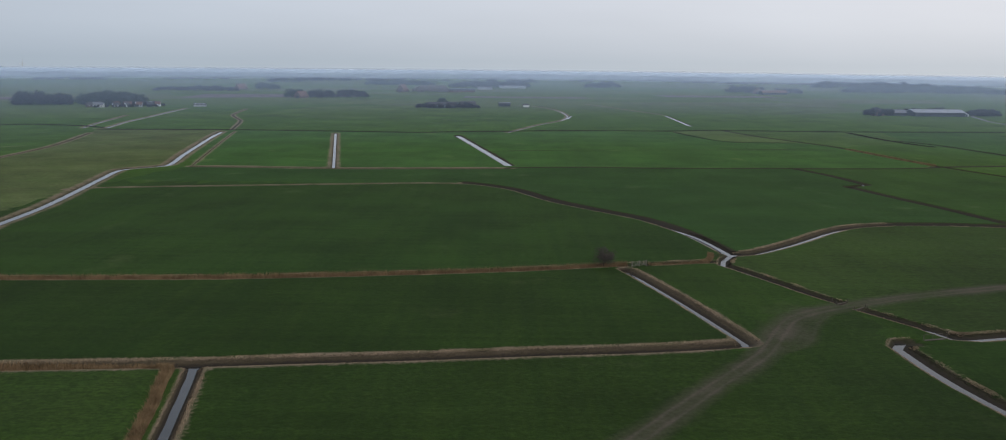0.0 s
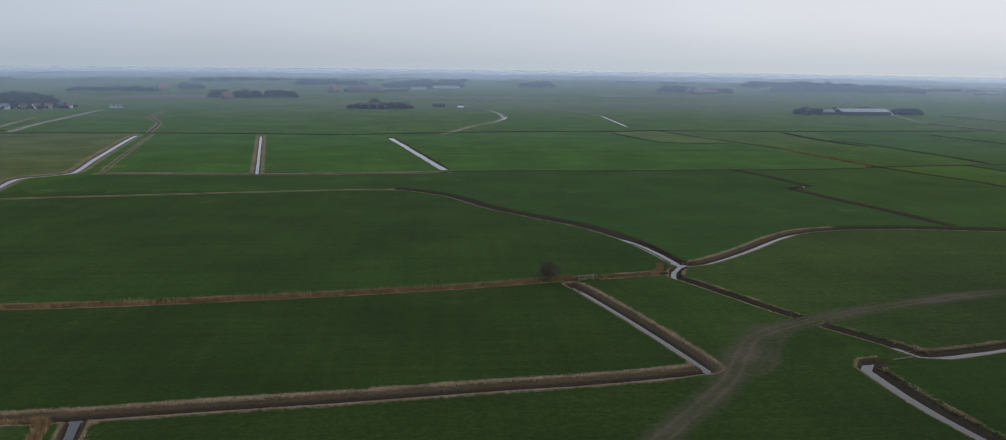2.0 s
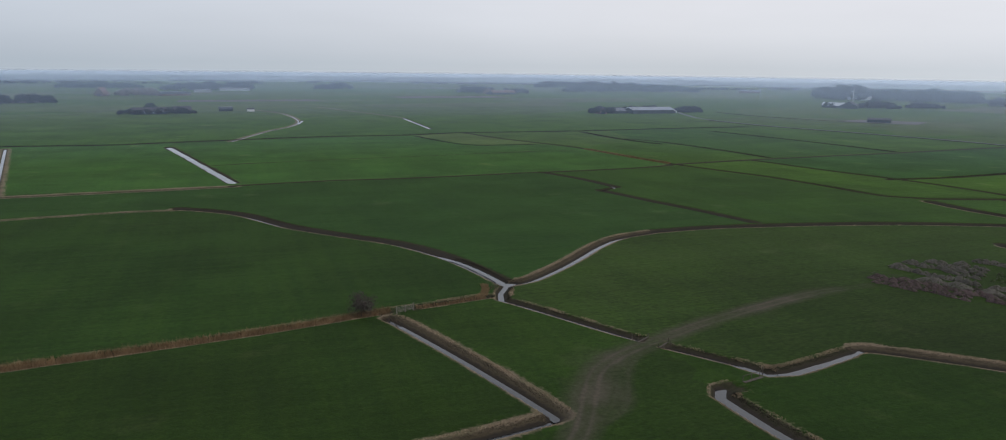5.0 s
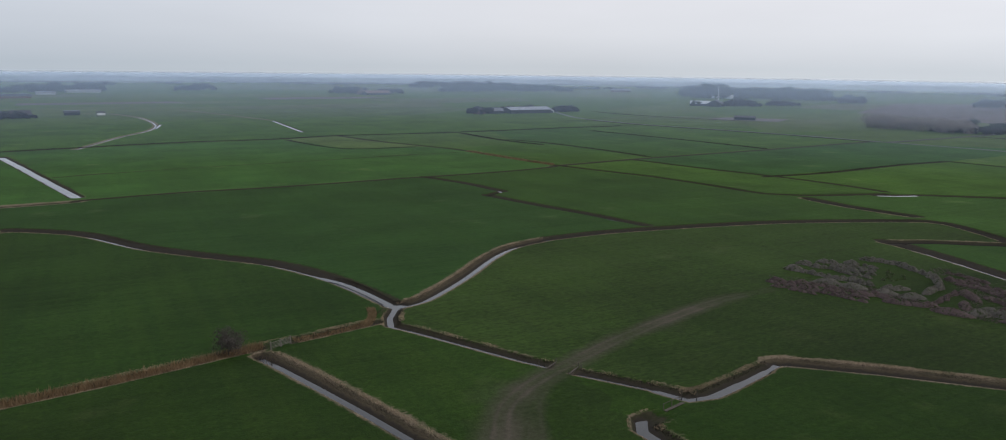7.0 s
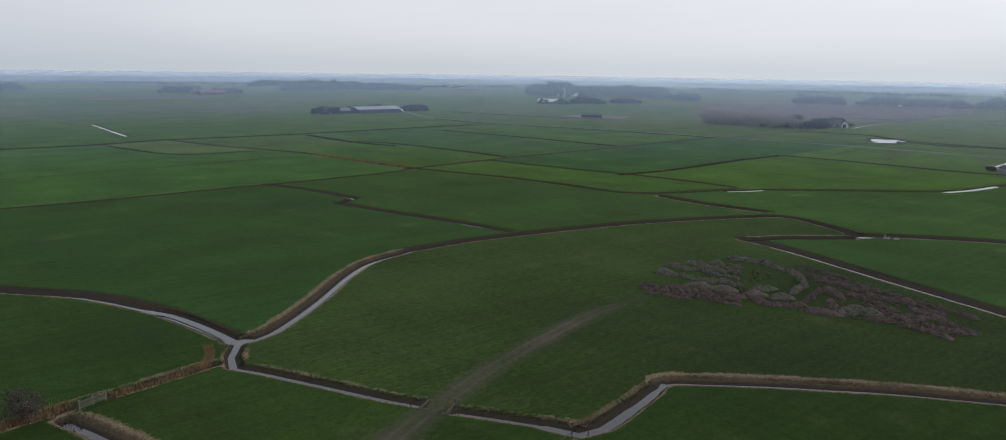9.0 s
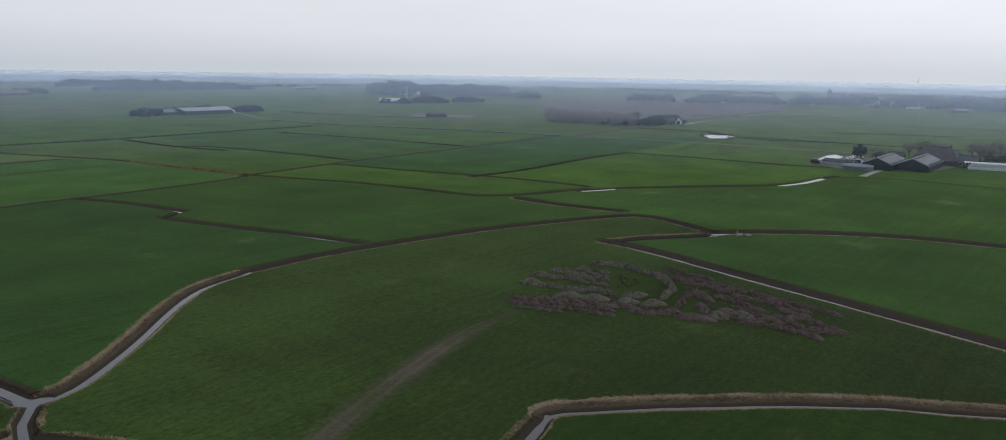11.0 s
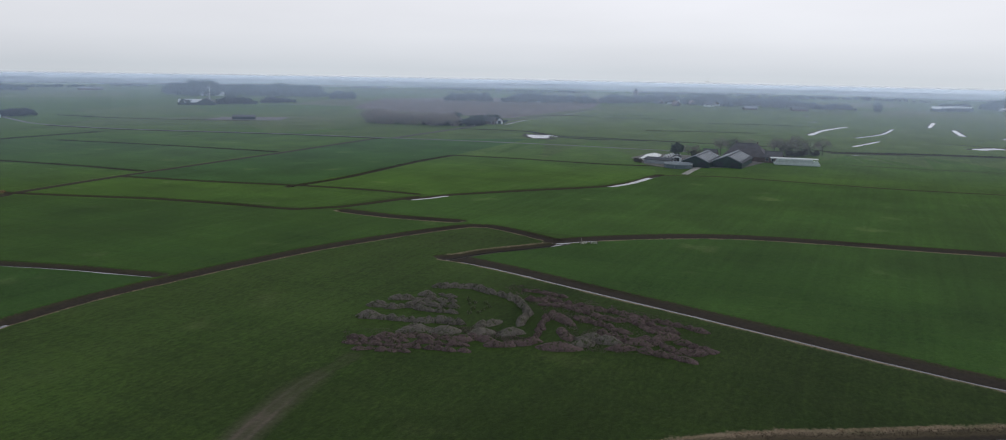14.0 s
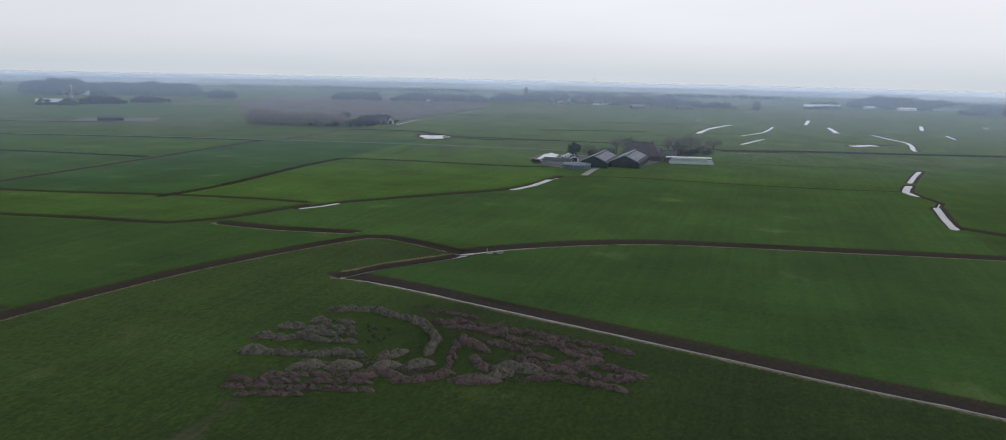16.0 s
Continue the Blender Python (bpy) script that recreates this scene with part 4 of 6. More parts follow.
def culvert(x, y, rot, width, reach, label):
    t = thing("culvert", x, y, rot, label, "culvert")
    for s in (-1, 1):
        # headwalls given a darker colour to offset the sky on their tops
        mesh_of("headwall", *join(box(-width / 2, s * reach - 0.1, -1.3, width / 2, s * reach + 0.1, -0.02), box(-width / 2 - 0.1, s * reach - 0.12, -0.02, width / 2 + 0.1, s * reach + 0.12, 0.04)), POST, t)
        mesh_of("pipe", *rod((0, s * (reach - 0.1), -0.85), (0, s * (reach + 0.35), -0.85), 0.4, 0.4, 14), CONCRETE, t)
        for px in (-width / 2, width / 2):
            mesh_of("post", *rod((px, s * reach, -0.4), (px, s * reach, 0.75), 0.07, 0.06), POST, t)
    return t


culvert(75.2, 158.2, 32, 3.8, 2.1, "low culvert with dark headwalls under a dirt track")

fb = thing("foot_bridge", 81.9, 137.6, 14, "narrow weathered plank bridge over a creek", "bridge")
for i in range(2):
    mesh_of("plank", *box(-2.3, -0.3 + i * 0.29, 0.08, 2.3, -0.04 + i * 0.29, 0.14), POST, fb)
for px in (-2.0, 0.0, 2.0):
    mesh_of("post", *rod((px, 0.48, -1.2), (px, 0.48, 1.0), 0.06, 0.05), POST, fb)
mesh_of("rail", *box(-2.2, 0.45, 0.92, 2.2, 0.51, 1.0), POST, fb)

for k, (x, y, r, n) in enumerate(((247.6, 174.6, -40, 1.9), (249.6, 172.4, -70, 1.9), (250.6, 175.6, 20, 1.6))):
    field_gate(x, y, r, n, "pale hurdle leaning at a ditch crossing", HURDLE, "sheep hurdles", 3)
for x, y in ((86.2, 141.0), (88.6, 140.2), (77.8, 156.4), (72.5, 161.3)):
    p = mesh_of("post", *join(rod((0, 0, -1.5), (0, 0, 0.7), 0.08, 0.07), rod((0, 0, 0.7), (0, 0, 0.74), 0.07, 0.03)), POST)
    p.location = (x, y, 0)
    tagged(p, "dark wooden post at the water's edge", "post", "ditch posts")

# ---- heaps of dead stalks in the pasture ----
GREY_HEAP, BROWN_HEAP, GREEN_HEAP = 0, 1, 2
HEAP_LOOK = ((HEAP_GREY, STALK_GREY, "low mound overgrown with grey dead stalks"), (HEAP_BROWN, STALK_BROWN, "low mound overgrown with mauve-brown dead stalks"), (HEAP_GREEN, STALK_GREY, "small grassy mound in the pasture"))
heap_rng = np.random.default_rng(77)


def heap(kind, x, y, r, h, rot):
    body, stalk, label = HEAP_LOOK[kind]
    r, h = (r * 0.92, h * 0.95) if kind != 1 else (r * 1.0, h * 0.85)
    t = thing("mound", x, y, rot, label, "mound", "overgrown mounds")
    seed = heap_rng.uniform(0, 50)
    rx, ry = r * heap_rng.uniform(1.1, 1.7), r * heap_rng.uniform(0.55, 0.75)
    v, f, rings, seg = [], [], 8, 18
    for i in range(rings):
        k = i / rings
        for j in range(seg):
            a = j * math.tau / seg
            wob = 1 + 0.28 * noise.noise((math.cos(a) * 1.3 + seed, math.sin(a) * 1.3, k * 1.5))
            z = h * (1 - (1 - k) ** 1.35)
            v.append((rx * (1 - k) ** 0.9 * wob * math.cos(a), ry * (1 - k) ** 0.9 * wob * math.sin(a), z * (1 + 0.3 * noise.noise((math.cos(a) * 2 + seed, math.sin(a) * 2, k * 3)) + 0.25 * noise.noise((math.cos(a) * 6 * (1 - k) + seed, math.sin(a) * 6 * (1 - k), 5))) - (0.25 if i == 0 else 0)))
    v.append((0, 0, h * 0.98))
    for i in range(rings - 1):
        f += [[i * seg + j, i * seg + (j + 1) % seg, (i + 1) * seg + (j + 1) % seg, (i + 1) * seg + j] for j in range(seg)]
    f += [[(rings - 1) * seg + j, (rings - 1) * seg + (j + 1) % seg, rings * seg] for j in range(seg)]
    mesh_of("body", v, f, body, t, smooth=True)
    n = int(420 * r)
    a, q = heap_rng.uniform(0, math.tau, n), 0.9 * heap_rng.uniform(0, 1, n) ** 0.6
    z = h * (1 - q**1.35)
    p = np.column_stack([rx * q * np.cos(a), ry * q * np.sin(a), z - 0.08])
    bv, bf = blades(p, (0.07 + 0.16 * heap_rng.random(n)) * (0.6 if kind == 2 else 1.0), 0.035 + 0.05 * heap_rng.random(n), heap_rng, 0.6)
    tagged(mesh_of("dead_growth", bv, bf, stalk, t), kind="stuff")


def heap_row(kind, r, h, gap, pts):
    """A row of mounds that run into one another."""
    if len(pts) == 1:
        heap(kind, *pts[0], r, h, heap_rng.uniform(-20, 20) - 55)
        return
    line = smooth_line(pts, 0.4)
    s = 0.0
    for a, b in zip(line, line[1:]):
        s -= float(np.linalg.norm(b - a))
        if s <= 0:
            d = b - a
            j = heap_rng.normal(0, 0.22, 2)
            heap(kind, a[0] + j[0], a[1] + j[1], r * heap_rng.uniform(0.78, 1.2), h * heap_rng.uniform(0.75, 1.2), math.degrees(math.atan2(d[1], d[0])) + heap_rng.uniform(-16, 16))
            s += gap * 0.8 * heap_rng.uniform(0.85, 1.2)


heap_row(GREY_HEAP, 1.7, 1.2, 2.2, [(188.4, 186.8), (190.6, 183.3), (191.3, 179.8), (190.3, 175.4), (189.1, 170.2), (187.0, 166.5), (183.0, 162.9), (179.0, 160.2), (173.2, 159.6)])
heap_row(GREY_HEAP, 2.2, 1.3, 9, [(169.7, 190.5)])
heap_row(GREY_HEAP, 3.0, 1.5, 9, [(162.7, 187.8)])
heap_row(GREY_HEAP, 2.0, 1.2, 9, [(181.4, 185.7)])
heap_row(GREY_HEAP, 1.9, 1.1, 2.6, [(175.6, 189.7), (177.5, 186.7)])
heap_row(GREY_HEAP, 1.4, 1.0, 2.4, [(169.5, 187.0), (171.8, 183.5), (172.0, 179.2), (172.8, 174.0)])
heap_row(GREY_HEAP, 1.3, 0.9, 2.4, [(173.8, 185.7), (175.6, 181.4), (176.6, 175.7)])
heap_row(GREY_HEAP, 1.2, 0.9, 2.4, [(177.2, 185.6), (179.4, 181.8), (179.8, 177.4)])
heap_row(GREY_HEAP, 1.2, 0.8, 2.4, [(182.8, 182.3), (182.5, 179.4)])
heap_row(GREY_HEAP, 1.6, 1.2, 2.4, [(162.8, 184.6), (163.8, 180.6), (165.5, 176.2), (166.9, 172.0), (167.6, 168.3)])
heap_row(GREY_HEAP, 2.0, 1.2, 3, [(168.6, 165.6), (171.3, 164.4)])
heap_row(GREY_HEAP, 2.6, 1.4, 9, [(159.8, 175.4)])
heap_row(GREY_HEAP, 2.6, 1.4, 9, [(161.9, 170.0)])
heap_row(GREY_HEAP, 2.6, 1.3, 9, [(164.4, 163.6)])
heap_row(GREY_HEAP, 2.4, 1.3, 9, [(167.3, 158.7)])
heap_row(GREY_HEAP, 2.2, 1.5, 9, [(168.0, 144.4)])
heap_row(GREY_HEAP, 2.2, 1.5, 9, [(171.4, 144.0)])
heap_row(GREY_HEAP, 2.2, 1.5, 9, [(171.4, 141.0)])
heap_row(GREEN_HEAP, 0.8, 0.5, 1.9, [(183.6, 176.7), (181.6, 174.7), (177.8, 172.6), (175.0, 171.6)])
heap_row(GREEN_HEAP, 0.8, 0.5, 1.9, [(182.7, 172.1), (180.1, 170.0), (177.4, 170.4), (174.7, 169.4)])
heap_row(BROWN_HEAP, 1.3, 0.9, 2.3, [(154.9, 178.1), (157.3, 173.3), (159.0, 167.6)])
heap_row(BROWN_HEAP, 1.2, 0.9, 2.3, [(151.1, 182.9), (152.6, 178.0), (154.0, 173.1)])
heap_row(BROWN_HEAP, 1.2, 0.9, 2.3, [(154.3, 171.1), (157.2, 162.5)])
heap_row(BROWN_HEAP, 1.2, 0.9, 2.4, [(148.6, 182.3), (150.0, 177.5), (152.3, 169.4), (154.8, 161.6)])
heap_row(BROWN_HEAP, 1.2, 0.8, 2.4, [(146.7, 178.1), (148.2, 173.9), (149.5, 169.9)])
heap_row(BROWN_HEAP, 1.9, 1.2, 3, [(159.2, 164.6), (161.7, 162.1), (161.6, 159.7)])
heap_row(BROWN_HEAP, 1.8, 1.1, 3, [(160.3, 158.0), (162.8, 154.3), (165.3, 152.7)])
heap_row(BROWN_HEAP, 1.2, 0.8, 2.6, [(195.6, 167.4), (195.2, 158.8)])
heap_row(BROWN_HEAP, 1.5, 1.0, 2.8, [(189.2, 164.7), (191.0, 160.0), (189.7, 152.9), (190.0, 148.7), (189.3, 143.8), (188.2, 138.6), (187.6, 134.4), (186.6, 130.3), (185.0, 125.4)])
heap_row(BROWN_HEAP, 1.5, 1.0, 2.8, [(187.5, 160.0), (188.6, 155.6), (185.9, 149.1), (184.6, 144.9), (185.9, 140.4), (184.8, 136.2), (182.5, 130.3)])
heap_row(BROWN_HEAP, 1.7, 1.1, 3.2, [(182.0, 150.3), (180.6, 145.4), (179.1, 141.8), (178.5, 138.5)])
heap_row(BROWN_HEAP, 2.0, 1.3, 3.4, [(180.6, 153.9), (178.0, 150.5)])
heap_row(BROWN_HEAP, 1.1, 0.8, 2.2, [(183.5, 156.7), (177.0, 156.0), (170.9, 154.2), (166.3, 153.9), (164.2, 154.1)])
heap_row(BROWN_HEAP, 2.0, 1.2, 3, [(172.7, 150.2), (169.2, 147.8)])
heap_row(BROWN_HEAP, 2.4, 1.3, 4, [(164.5, 147.2), (164.8, 144.8)])
heap_row(BROWN_HEAP, 2.2, 1.2, 9, [(169.3, 137.5)])
heap_row(BROWN_HEAP, 1.8, 1.1, 3, [(175.3, 143.0), (174.1, 138.1), (172.6, 134.0)])
heap_row(BROWN_HEAP, 1.6, 1.1, 2.8, [(176.3, 134.9), (175.0, 131.7), (172.8, 128.4), (173.3, 125.3), (175.5, 122.9)])
heap_row(BROWN_HEAP, 1.6, 1.1, 2.8, [(169.7, 132.7), (169.4, 129.8), (169.4, 125.0)])
heap_row(BROWN_HEAP, 2.4, 1.4, 9, [(179.0, 131.8)])
heap_row(BROWN_HEAP, 1.6, 1.0, 2.8, [(177.1, 127.8), (175.1, 122.5)])
heap_row(BROWN_HEAP, 1.5, 1.0, 3, [(184.2, 139.2), (181.6, 135.4), (180.8, 133.3)])
# mauve dead growth between the brown mounds
cover_rng = np.random.default_rng(8)
for outline in ([(148, 183), (154, 187.5), (168, 166), (166, 152), (160, 156)], [(197, 176), (200, 172), (190, 128), (173, 121), (164, 146), (178, 152)]):
    o = np.array(outline)
    c = cover_rng.uniform(o.min(0), o.max(0), (30000, 2))
    c = c[inside(c, outline)]
    c = c[[noise.noise((x * 0.22, y * 0.22, 4)) + 0.5 * noise.noise((x * 0.6, y * 0.6, 7)) > -0.16 for x, y in c]]
    v, f = blades(np.column_stack([c, np.zeros(len(c))]), 0.06 + 0.12 * cover_rng.random(len(c)), 0.05 + 0.05 * cover_rng.random(len(c)), cover_rng, 0.6)
    tagged(mesh_of("dead_growth", v, f, STALK_BROWN), "low mauve-brown dead weeds between mounds", "weeds", kind="stuff")


# ---- lanes ----
def lane(name, pts, width, mat, label):
    line = smooth_line(pts, 12)
    d = np.gradient(line, axis=0)
    d /= np.linalg.norm(d, axis=1)[:, None]
    nrm = np.stack([-d[:, 1], d[:, 0]], 1) * width / 2
    n = len(line)
    up = np.full((n, 1), 0.14)
    low = np.full((n, 1), -0.1)
    v = np.concatenate([np.hstack([line + nrm * 1.1, low]), np.hstack([line + nrm, up]), np.hstack([line - nrm, up]), np.hstack([line - nrm * 1.1, low])])
    k = np.arange(n - 1)[:, None]
    f = np.concatenate([np.hstack([k + j * n, k + (j + 1) * n, k + (j + 1) * n + 1, k + j * n + 1]) for j in range(3)])
    tagged(mesh_of(name, v, f, mat), label, "road", kind="structure")


lane("road", farm_road, 3.2, ASPHALT, "narrow grey concrete farm lane between fields")
lane("road", village_road, 5.0, VERGE, "dark country road on a low brown bank")
lane("road", [(424, 186.5), (440, 187), (458, 187)], 3.2, CONCRETE, "short pale concrete path to a barn door")


# ---- farm buildings ----
def gabled(name, label, x, y, rot, length, width, eave, ridge, wall, roof, skylights=0, doors=0, windows=0, category="barn", trim=None, group=""):
    """A building with its ridge along its own x; parts: wall, roof slopes, ridge cap, skylights, doors, windows."""
    t = thing(name, x, y, rot, label, category, group)
    a, b = length / 2, width / 2
    v = [(-a, -b, -0.3), (a, -b, -0.3), (a, b, -0.3), (-a, b, -0.3), (-a, -b, eave), (a, -b, eave), (a, b, eave), (-a, b, eave), (-a, 0, ridge), (a, 0, ridge)]
    mesh_of("wall", v, [[0, 1, 5, 4], [2, 3, 7, 6], [1, 2, 6, 9, 5], [3, 0, 4, 8, 7], [3, 2, 1, 0]], wall, t)
    o, th = min(0.6, width * 0.05), 0.22
    slope = (ridge - eave) / b
    for s in (-1, 1):
        e = (b + o) * s
        ze = eave - slope * o
        rv = [(px, py, pz + dz) for dz in (0.02, th) for px, py, pz in ((-a - o, e, ze), (a + o, e, ze), (a + o, 0, ridge), (-a - o, 0, ridge))]
        mesh_of("roof_slope", rv, [[0, 1, 2, 3], [7, 6, 5, 4], [0, 4, 5, 1], [1, 5, 6, 2], [2, 6, 7, 3], [3, 7, 4, 0]], roof, t)
        for i in range(skylights):
            px = -a + length * (i + 0.5) / skylights
            w = length / skylights * 0.15
            q = []
            for py, lift in ((b * 0.86 * s, 0), (b * 0.16 * s, 0)):
                z = ridge - slope * abs(py) + th
                q += [(px - w, py, z), (px + w, py, z)]
            sv = [(p[0], p[1], p[2] + dz) for dz in (-0.02, 0.06) for p in (q[0], q[1], q[3], q[2])]
            mesh_of("skylight", sv, [[0, 1, 2, 3], [7, 6, 5, 4], [0, 4, 5, 1], [1, 5, 6, 2], [2, 6, 7, 3], [3, 7, 4, 0]], SKYLIGHT, t)
    mesh_of("ridge_cap", *box(-a - o, -0.22, ridge + 0.1, a + o, 0.22, ridge + 0.32), STEEL if roof is ROOF_GREY else roof, t)
    if trim:
        for s in (-1, 1):
            for u in (-1, 1):
                p0, p1 = Vector((u * (a + o + 0.05), s * (b + o), eave - slope * o + 0.1)), Vector((u * (a + o + 0.05), 0, ridge + 0.1))
                mesh_of("barge_board", *rod(p0, p1, 0.16, 0.16, 4), trim, t)
    for i in range(doors):
        py = -b + width * (i + 0.5) / doors
        w, hh = min(2.0, width / doors * 0.3), min(eave * 0.95, 3.4)
        mesh_of("door", *box(-a - 0.08, py - w, 0.0, -a + 0.02, py + w, hh), DARK_WALL, t)
    for i in range(windows):
        px = -a + length * (i + 0.5) / windows
        for s in (-1, 1):
            win = mesh_of("window", *box(px - 0.7, s * b - 0.05, eave * 0.35, px + 0.7, s * b + 0.05, eave * 0.85), WHITE, t)
            mesh_of("pane", *box(px - 0.58, s * b - 0.07, eave * 0.35 + 0.1, px + 0.58, s * b + 0.07, eave * 0.85 - 0.1), GLASS_DARK, win)
    return t


def hipped(name, label, x, y, rot, length, width, eave, top, ridge_len, wall, roof, chimney=True, windows=4):
    t = thing(name, x, y, rot, label, "farmhouse")
    a, b, c = length / 2, width / 2, ridge_len / 2
    mesh_of("wall", *box(-a, -b, -0.3, a, b, eave), wall, t)
    o = 0.5
    v = [(-a - o, -b - o, eave - 0.3), (a + o, -b - o, eave - 0.3), (a + o, b + o, eave - 0.3), (-a - o, b + o, eave - 0.3), (-c, 0, top), (c, 0, top)]
    v += [(p[0] * 0.97, p[1] * 0.97, eave - 0.35) for p in v[:4]]
    mesh_of("roof", v, [[0, 1, 5, 4], [1, 2, 5], [2, 3, 4, 5], [3, 0, 4], [0, 6, 7, 1], [1, 7, 8, 2], [2, 8, 9, 3], [3, 9, 6, 0], [6, 9, 8, 7]], roof, t)
    mesh_of("ridge_cap", *box(-c - 0.2, -0.25, top - 0.1, c + 0.2, 0.25, top + 0.18), roof, t)
    if chimney:
        for s in (-1, 1):
            mesh_of("chimney", *join(box(s * c - 0.4, -0.4, top - 0.8, s * c + 0.4, 0.4, top + 1.1), box(s * c - 0.5, -0.5, top + 1.1, s * c + 0.5, 0.5, top + 1.25)), BRICK, t)
    for i in range(windows):
        py = -b + width * (i + 0.5) / windows
        win = mesh_of("window", *box(-a - 0.06, py - 0.7, 0.8, -a + 0.05, py + 0.7, eave - 0.4), WHITE, t)
        mesh_of("pane", *box(-a - 0.09, py - 0.58, 0.92, -a + 0.02, py + 0.58, eave - 0.52), GLASS_DARK, win)
    return t


def tank(x, y, r, h, mat, label):
    t = thing("slurry_tank", x, y, 0, label, "tank")
    n = 32
    ring = [(math.cos(i * math.tau / n), math.sin(i * math.tau / n)) for i in range(n)]
    v = [(r * c, r * s, z) for z in (-0.2, h) for c, s in ring]
    mesh_of("shell", v, [[i, (i + 1) % n, n + (i + 1) % n, n + i] for i in range(n)], mat, t)
    v = [((r + 0.1) * c, (r + 0.1) * s, z) for z in (h - 0.25, h + 0.05) for c, s in ring]
    mesh_of("rim", v, [[i, (i + 1) % n, n + (i + 1) % n, n + i] for i in range(n)] + [list(range(n))[::-1]], STEEL, t)
    v = [((r - 0.05) * c, (r - 0.05) * s, h + 0.06) for c, s in ring] + [(0, 0, h + 0.9)]
    mesh_of("cover", v, [[i, (i + 1) % n, n] for i in range(n)], mat, t)
    for i in range(0, n, 4):
        c, s = ring[i]
        mesh_of("rib", *rod(((r + 0.06) * c, (r + 0.06) * s, 0), ((r + 0.06) * c, (r + 0.06) * s, h), 0.07, 0.07, 4), STEEL, t)
    return t


def sack_bale(r, w):
    """A wrapped round bale lying on its side, with rounded rims."""
    n = 10
    v, f = [], []
    for px, k in ((-w / 2, 0.82), (-w / 2 + 0.12, 1.0), (w / 2 - 0.12, 1.0), (w / 2, 0.82)):
        v += [(px, r * k * math.cos(i * math.tau / n), r + r * k * math.sin(i * math.tau / n)) for i in range(n)]
    for j in range(3):
        f += [[j * n + i, j * n + (i + 1) % n, (j + 1) * n + (i + 1) % n, (j + 1) * n + i] for i in range(n)]
    return v, f + [list(range(n)), list(range(3 * n, 4 * n))[::-1]]


# main farm: two joined dark barns, a pyramid-roofed farmhouse, tanks, sheds and a bale stack
gabled("barn", "dark green barn with grey corrugated roof and pale skylights", 474.5, 188.9, 0, 32, 14.4, 3.1, 6.3, GREEN_WALL, ROOF_GREY, 8, 2, 0, "barn", STEEL, "cattle barns")
gabled("barn", "wide dark green barn with grey corrugated roof and skylight strips", 483.0, 173.8, 0, 34, 15.6, 3.1, 6.5, GREEN_WALL, ROOF_GREY, 7, 2, 0, "barn", STEEL, "cattle barns")
hipped("farmhouse", "large old farmhouse with a steep dark pyramid roof", 517, 172, 92, 24, 19, 2.8, 9.4, 12.0, BRICK, THATCH)
gabled("house", "small brick farmhouse wing with dark roof and white windows", 509, 155.5, 90, 9, 8, 3.2, 6.2, BRICK, ROOF_DARK, 0, 1, 3, "house")
tank(452.5, 196.5, 7.4, 2.3, TANK, "round slate-blue slurry tank at a farm")
gabled("shed", "long low grey shed beside a slurry tank", 467, 210, 84, 15, 10, 2.2, 3.0, STEEL, ROOF_GREY, 0, 2, 0, "shed")
gabled("silage_clamp", "low silage clamp under white plastic sheet", 489, 222, 6, 30, 8, 0.7, 1.5, WHITE, WHITE, 0, 0, 0, "silage clamp")
for i in range(8):
    gabled("calf_hutch", "small white calf hutch in a farmyard", 492 + (i % 4) * 5.2 - (i // 4) * 0.6, 213.5 - (i // 4) * 3.6, 8, 2.8, 2.2, 1.2, 1.9, WHITE, WHITE, 0, 1, 0, "hutch", None, "calf hutches")
gabled("shed", "small pale shed beside trees", 484, 205, 12, 7, 5, 2.2, 3.4, WHITE, ROOF_GREY, 0, 1, 0, "shed")
gabled("house", "brick house with a dark roof behind barns", 507, 191, 85, 8, 6, 2.8, 5.6, BRICK, ROOF_DARK, 0, 1, 3, "house")
silo = thing("feed_silo", 517, 195.5, 0, "tall narrow white feed silo", "silo")
mesh_of("shell", *join(rod((0, 0, 1.5), (0, 0, 4.2), 1.0, 1.0, 16), rod((0, 0, 4.2), (0, 0, 4.9), 1.0, 0.3, 16), rod((0, 0, 0.6), (0, 0, 1.5), 0.3, 1.0, 16)), WHITE, silo)
for i in range(4):
    a = i * math.tau / 4 + 0.6
    mesh_of("leg", *rod((1.2 * math.cos(a), 1.2 * math.sin(a), -0.1), (1.2 * math.cos(a), 1.2 * math.sin(a), 2.2), 0.08, 0.08), STEEL, silo)
stack = thing("bale_stack", 501, 143.5, 101, "long stack of bales in pale green wrap", "bales")
bale_mesh = None
bale_rng = random.Random(4)
for layer in range(3):
    for row in range(4 - layer if layer < 2 else 3):
        for i in range(17 - layer):
            if layer == 2 and (i < 2 or bale_rng.random() < 0.05):
                continue
            if bale_mesh is None:
                ob = mesh_of("bale", *sack_bale(0.7, 1.2), WRAP, stack, smooth=False)
                bale_mesh = ob.data
            else:
                ob = new("bale", bale_mesh)
                ob.parent = stack
            ob.location = (-12.9 + i * 1.43 + layer * 0.7 + bale_rng.uniform(-0.05, 0.05), -2.0 + row * 1.24 + layer * 0.6, layer * 1.26)
            ob.rotation_euler = (0, bale_rng.uniform(-0.04, 0.04), math.pi / 2)
sheet = [(-12.4, -1.6, 3.96), (-4, -1.7, 4.0), (5, -1.6, 3.96), (12.6, -1.6, 4.0), (12.6, 2.0, 4.0), (5, 2.1, 3.98), (-4, 2.0, 3.97), (-12.4, 2.1, 4.0)]
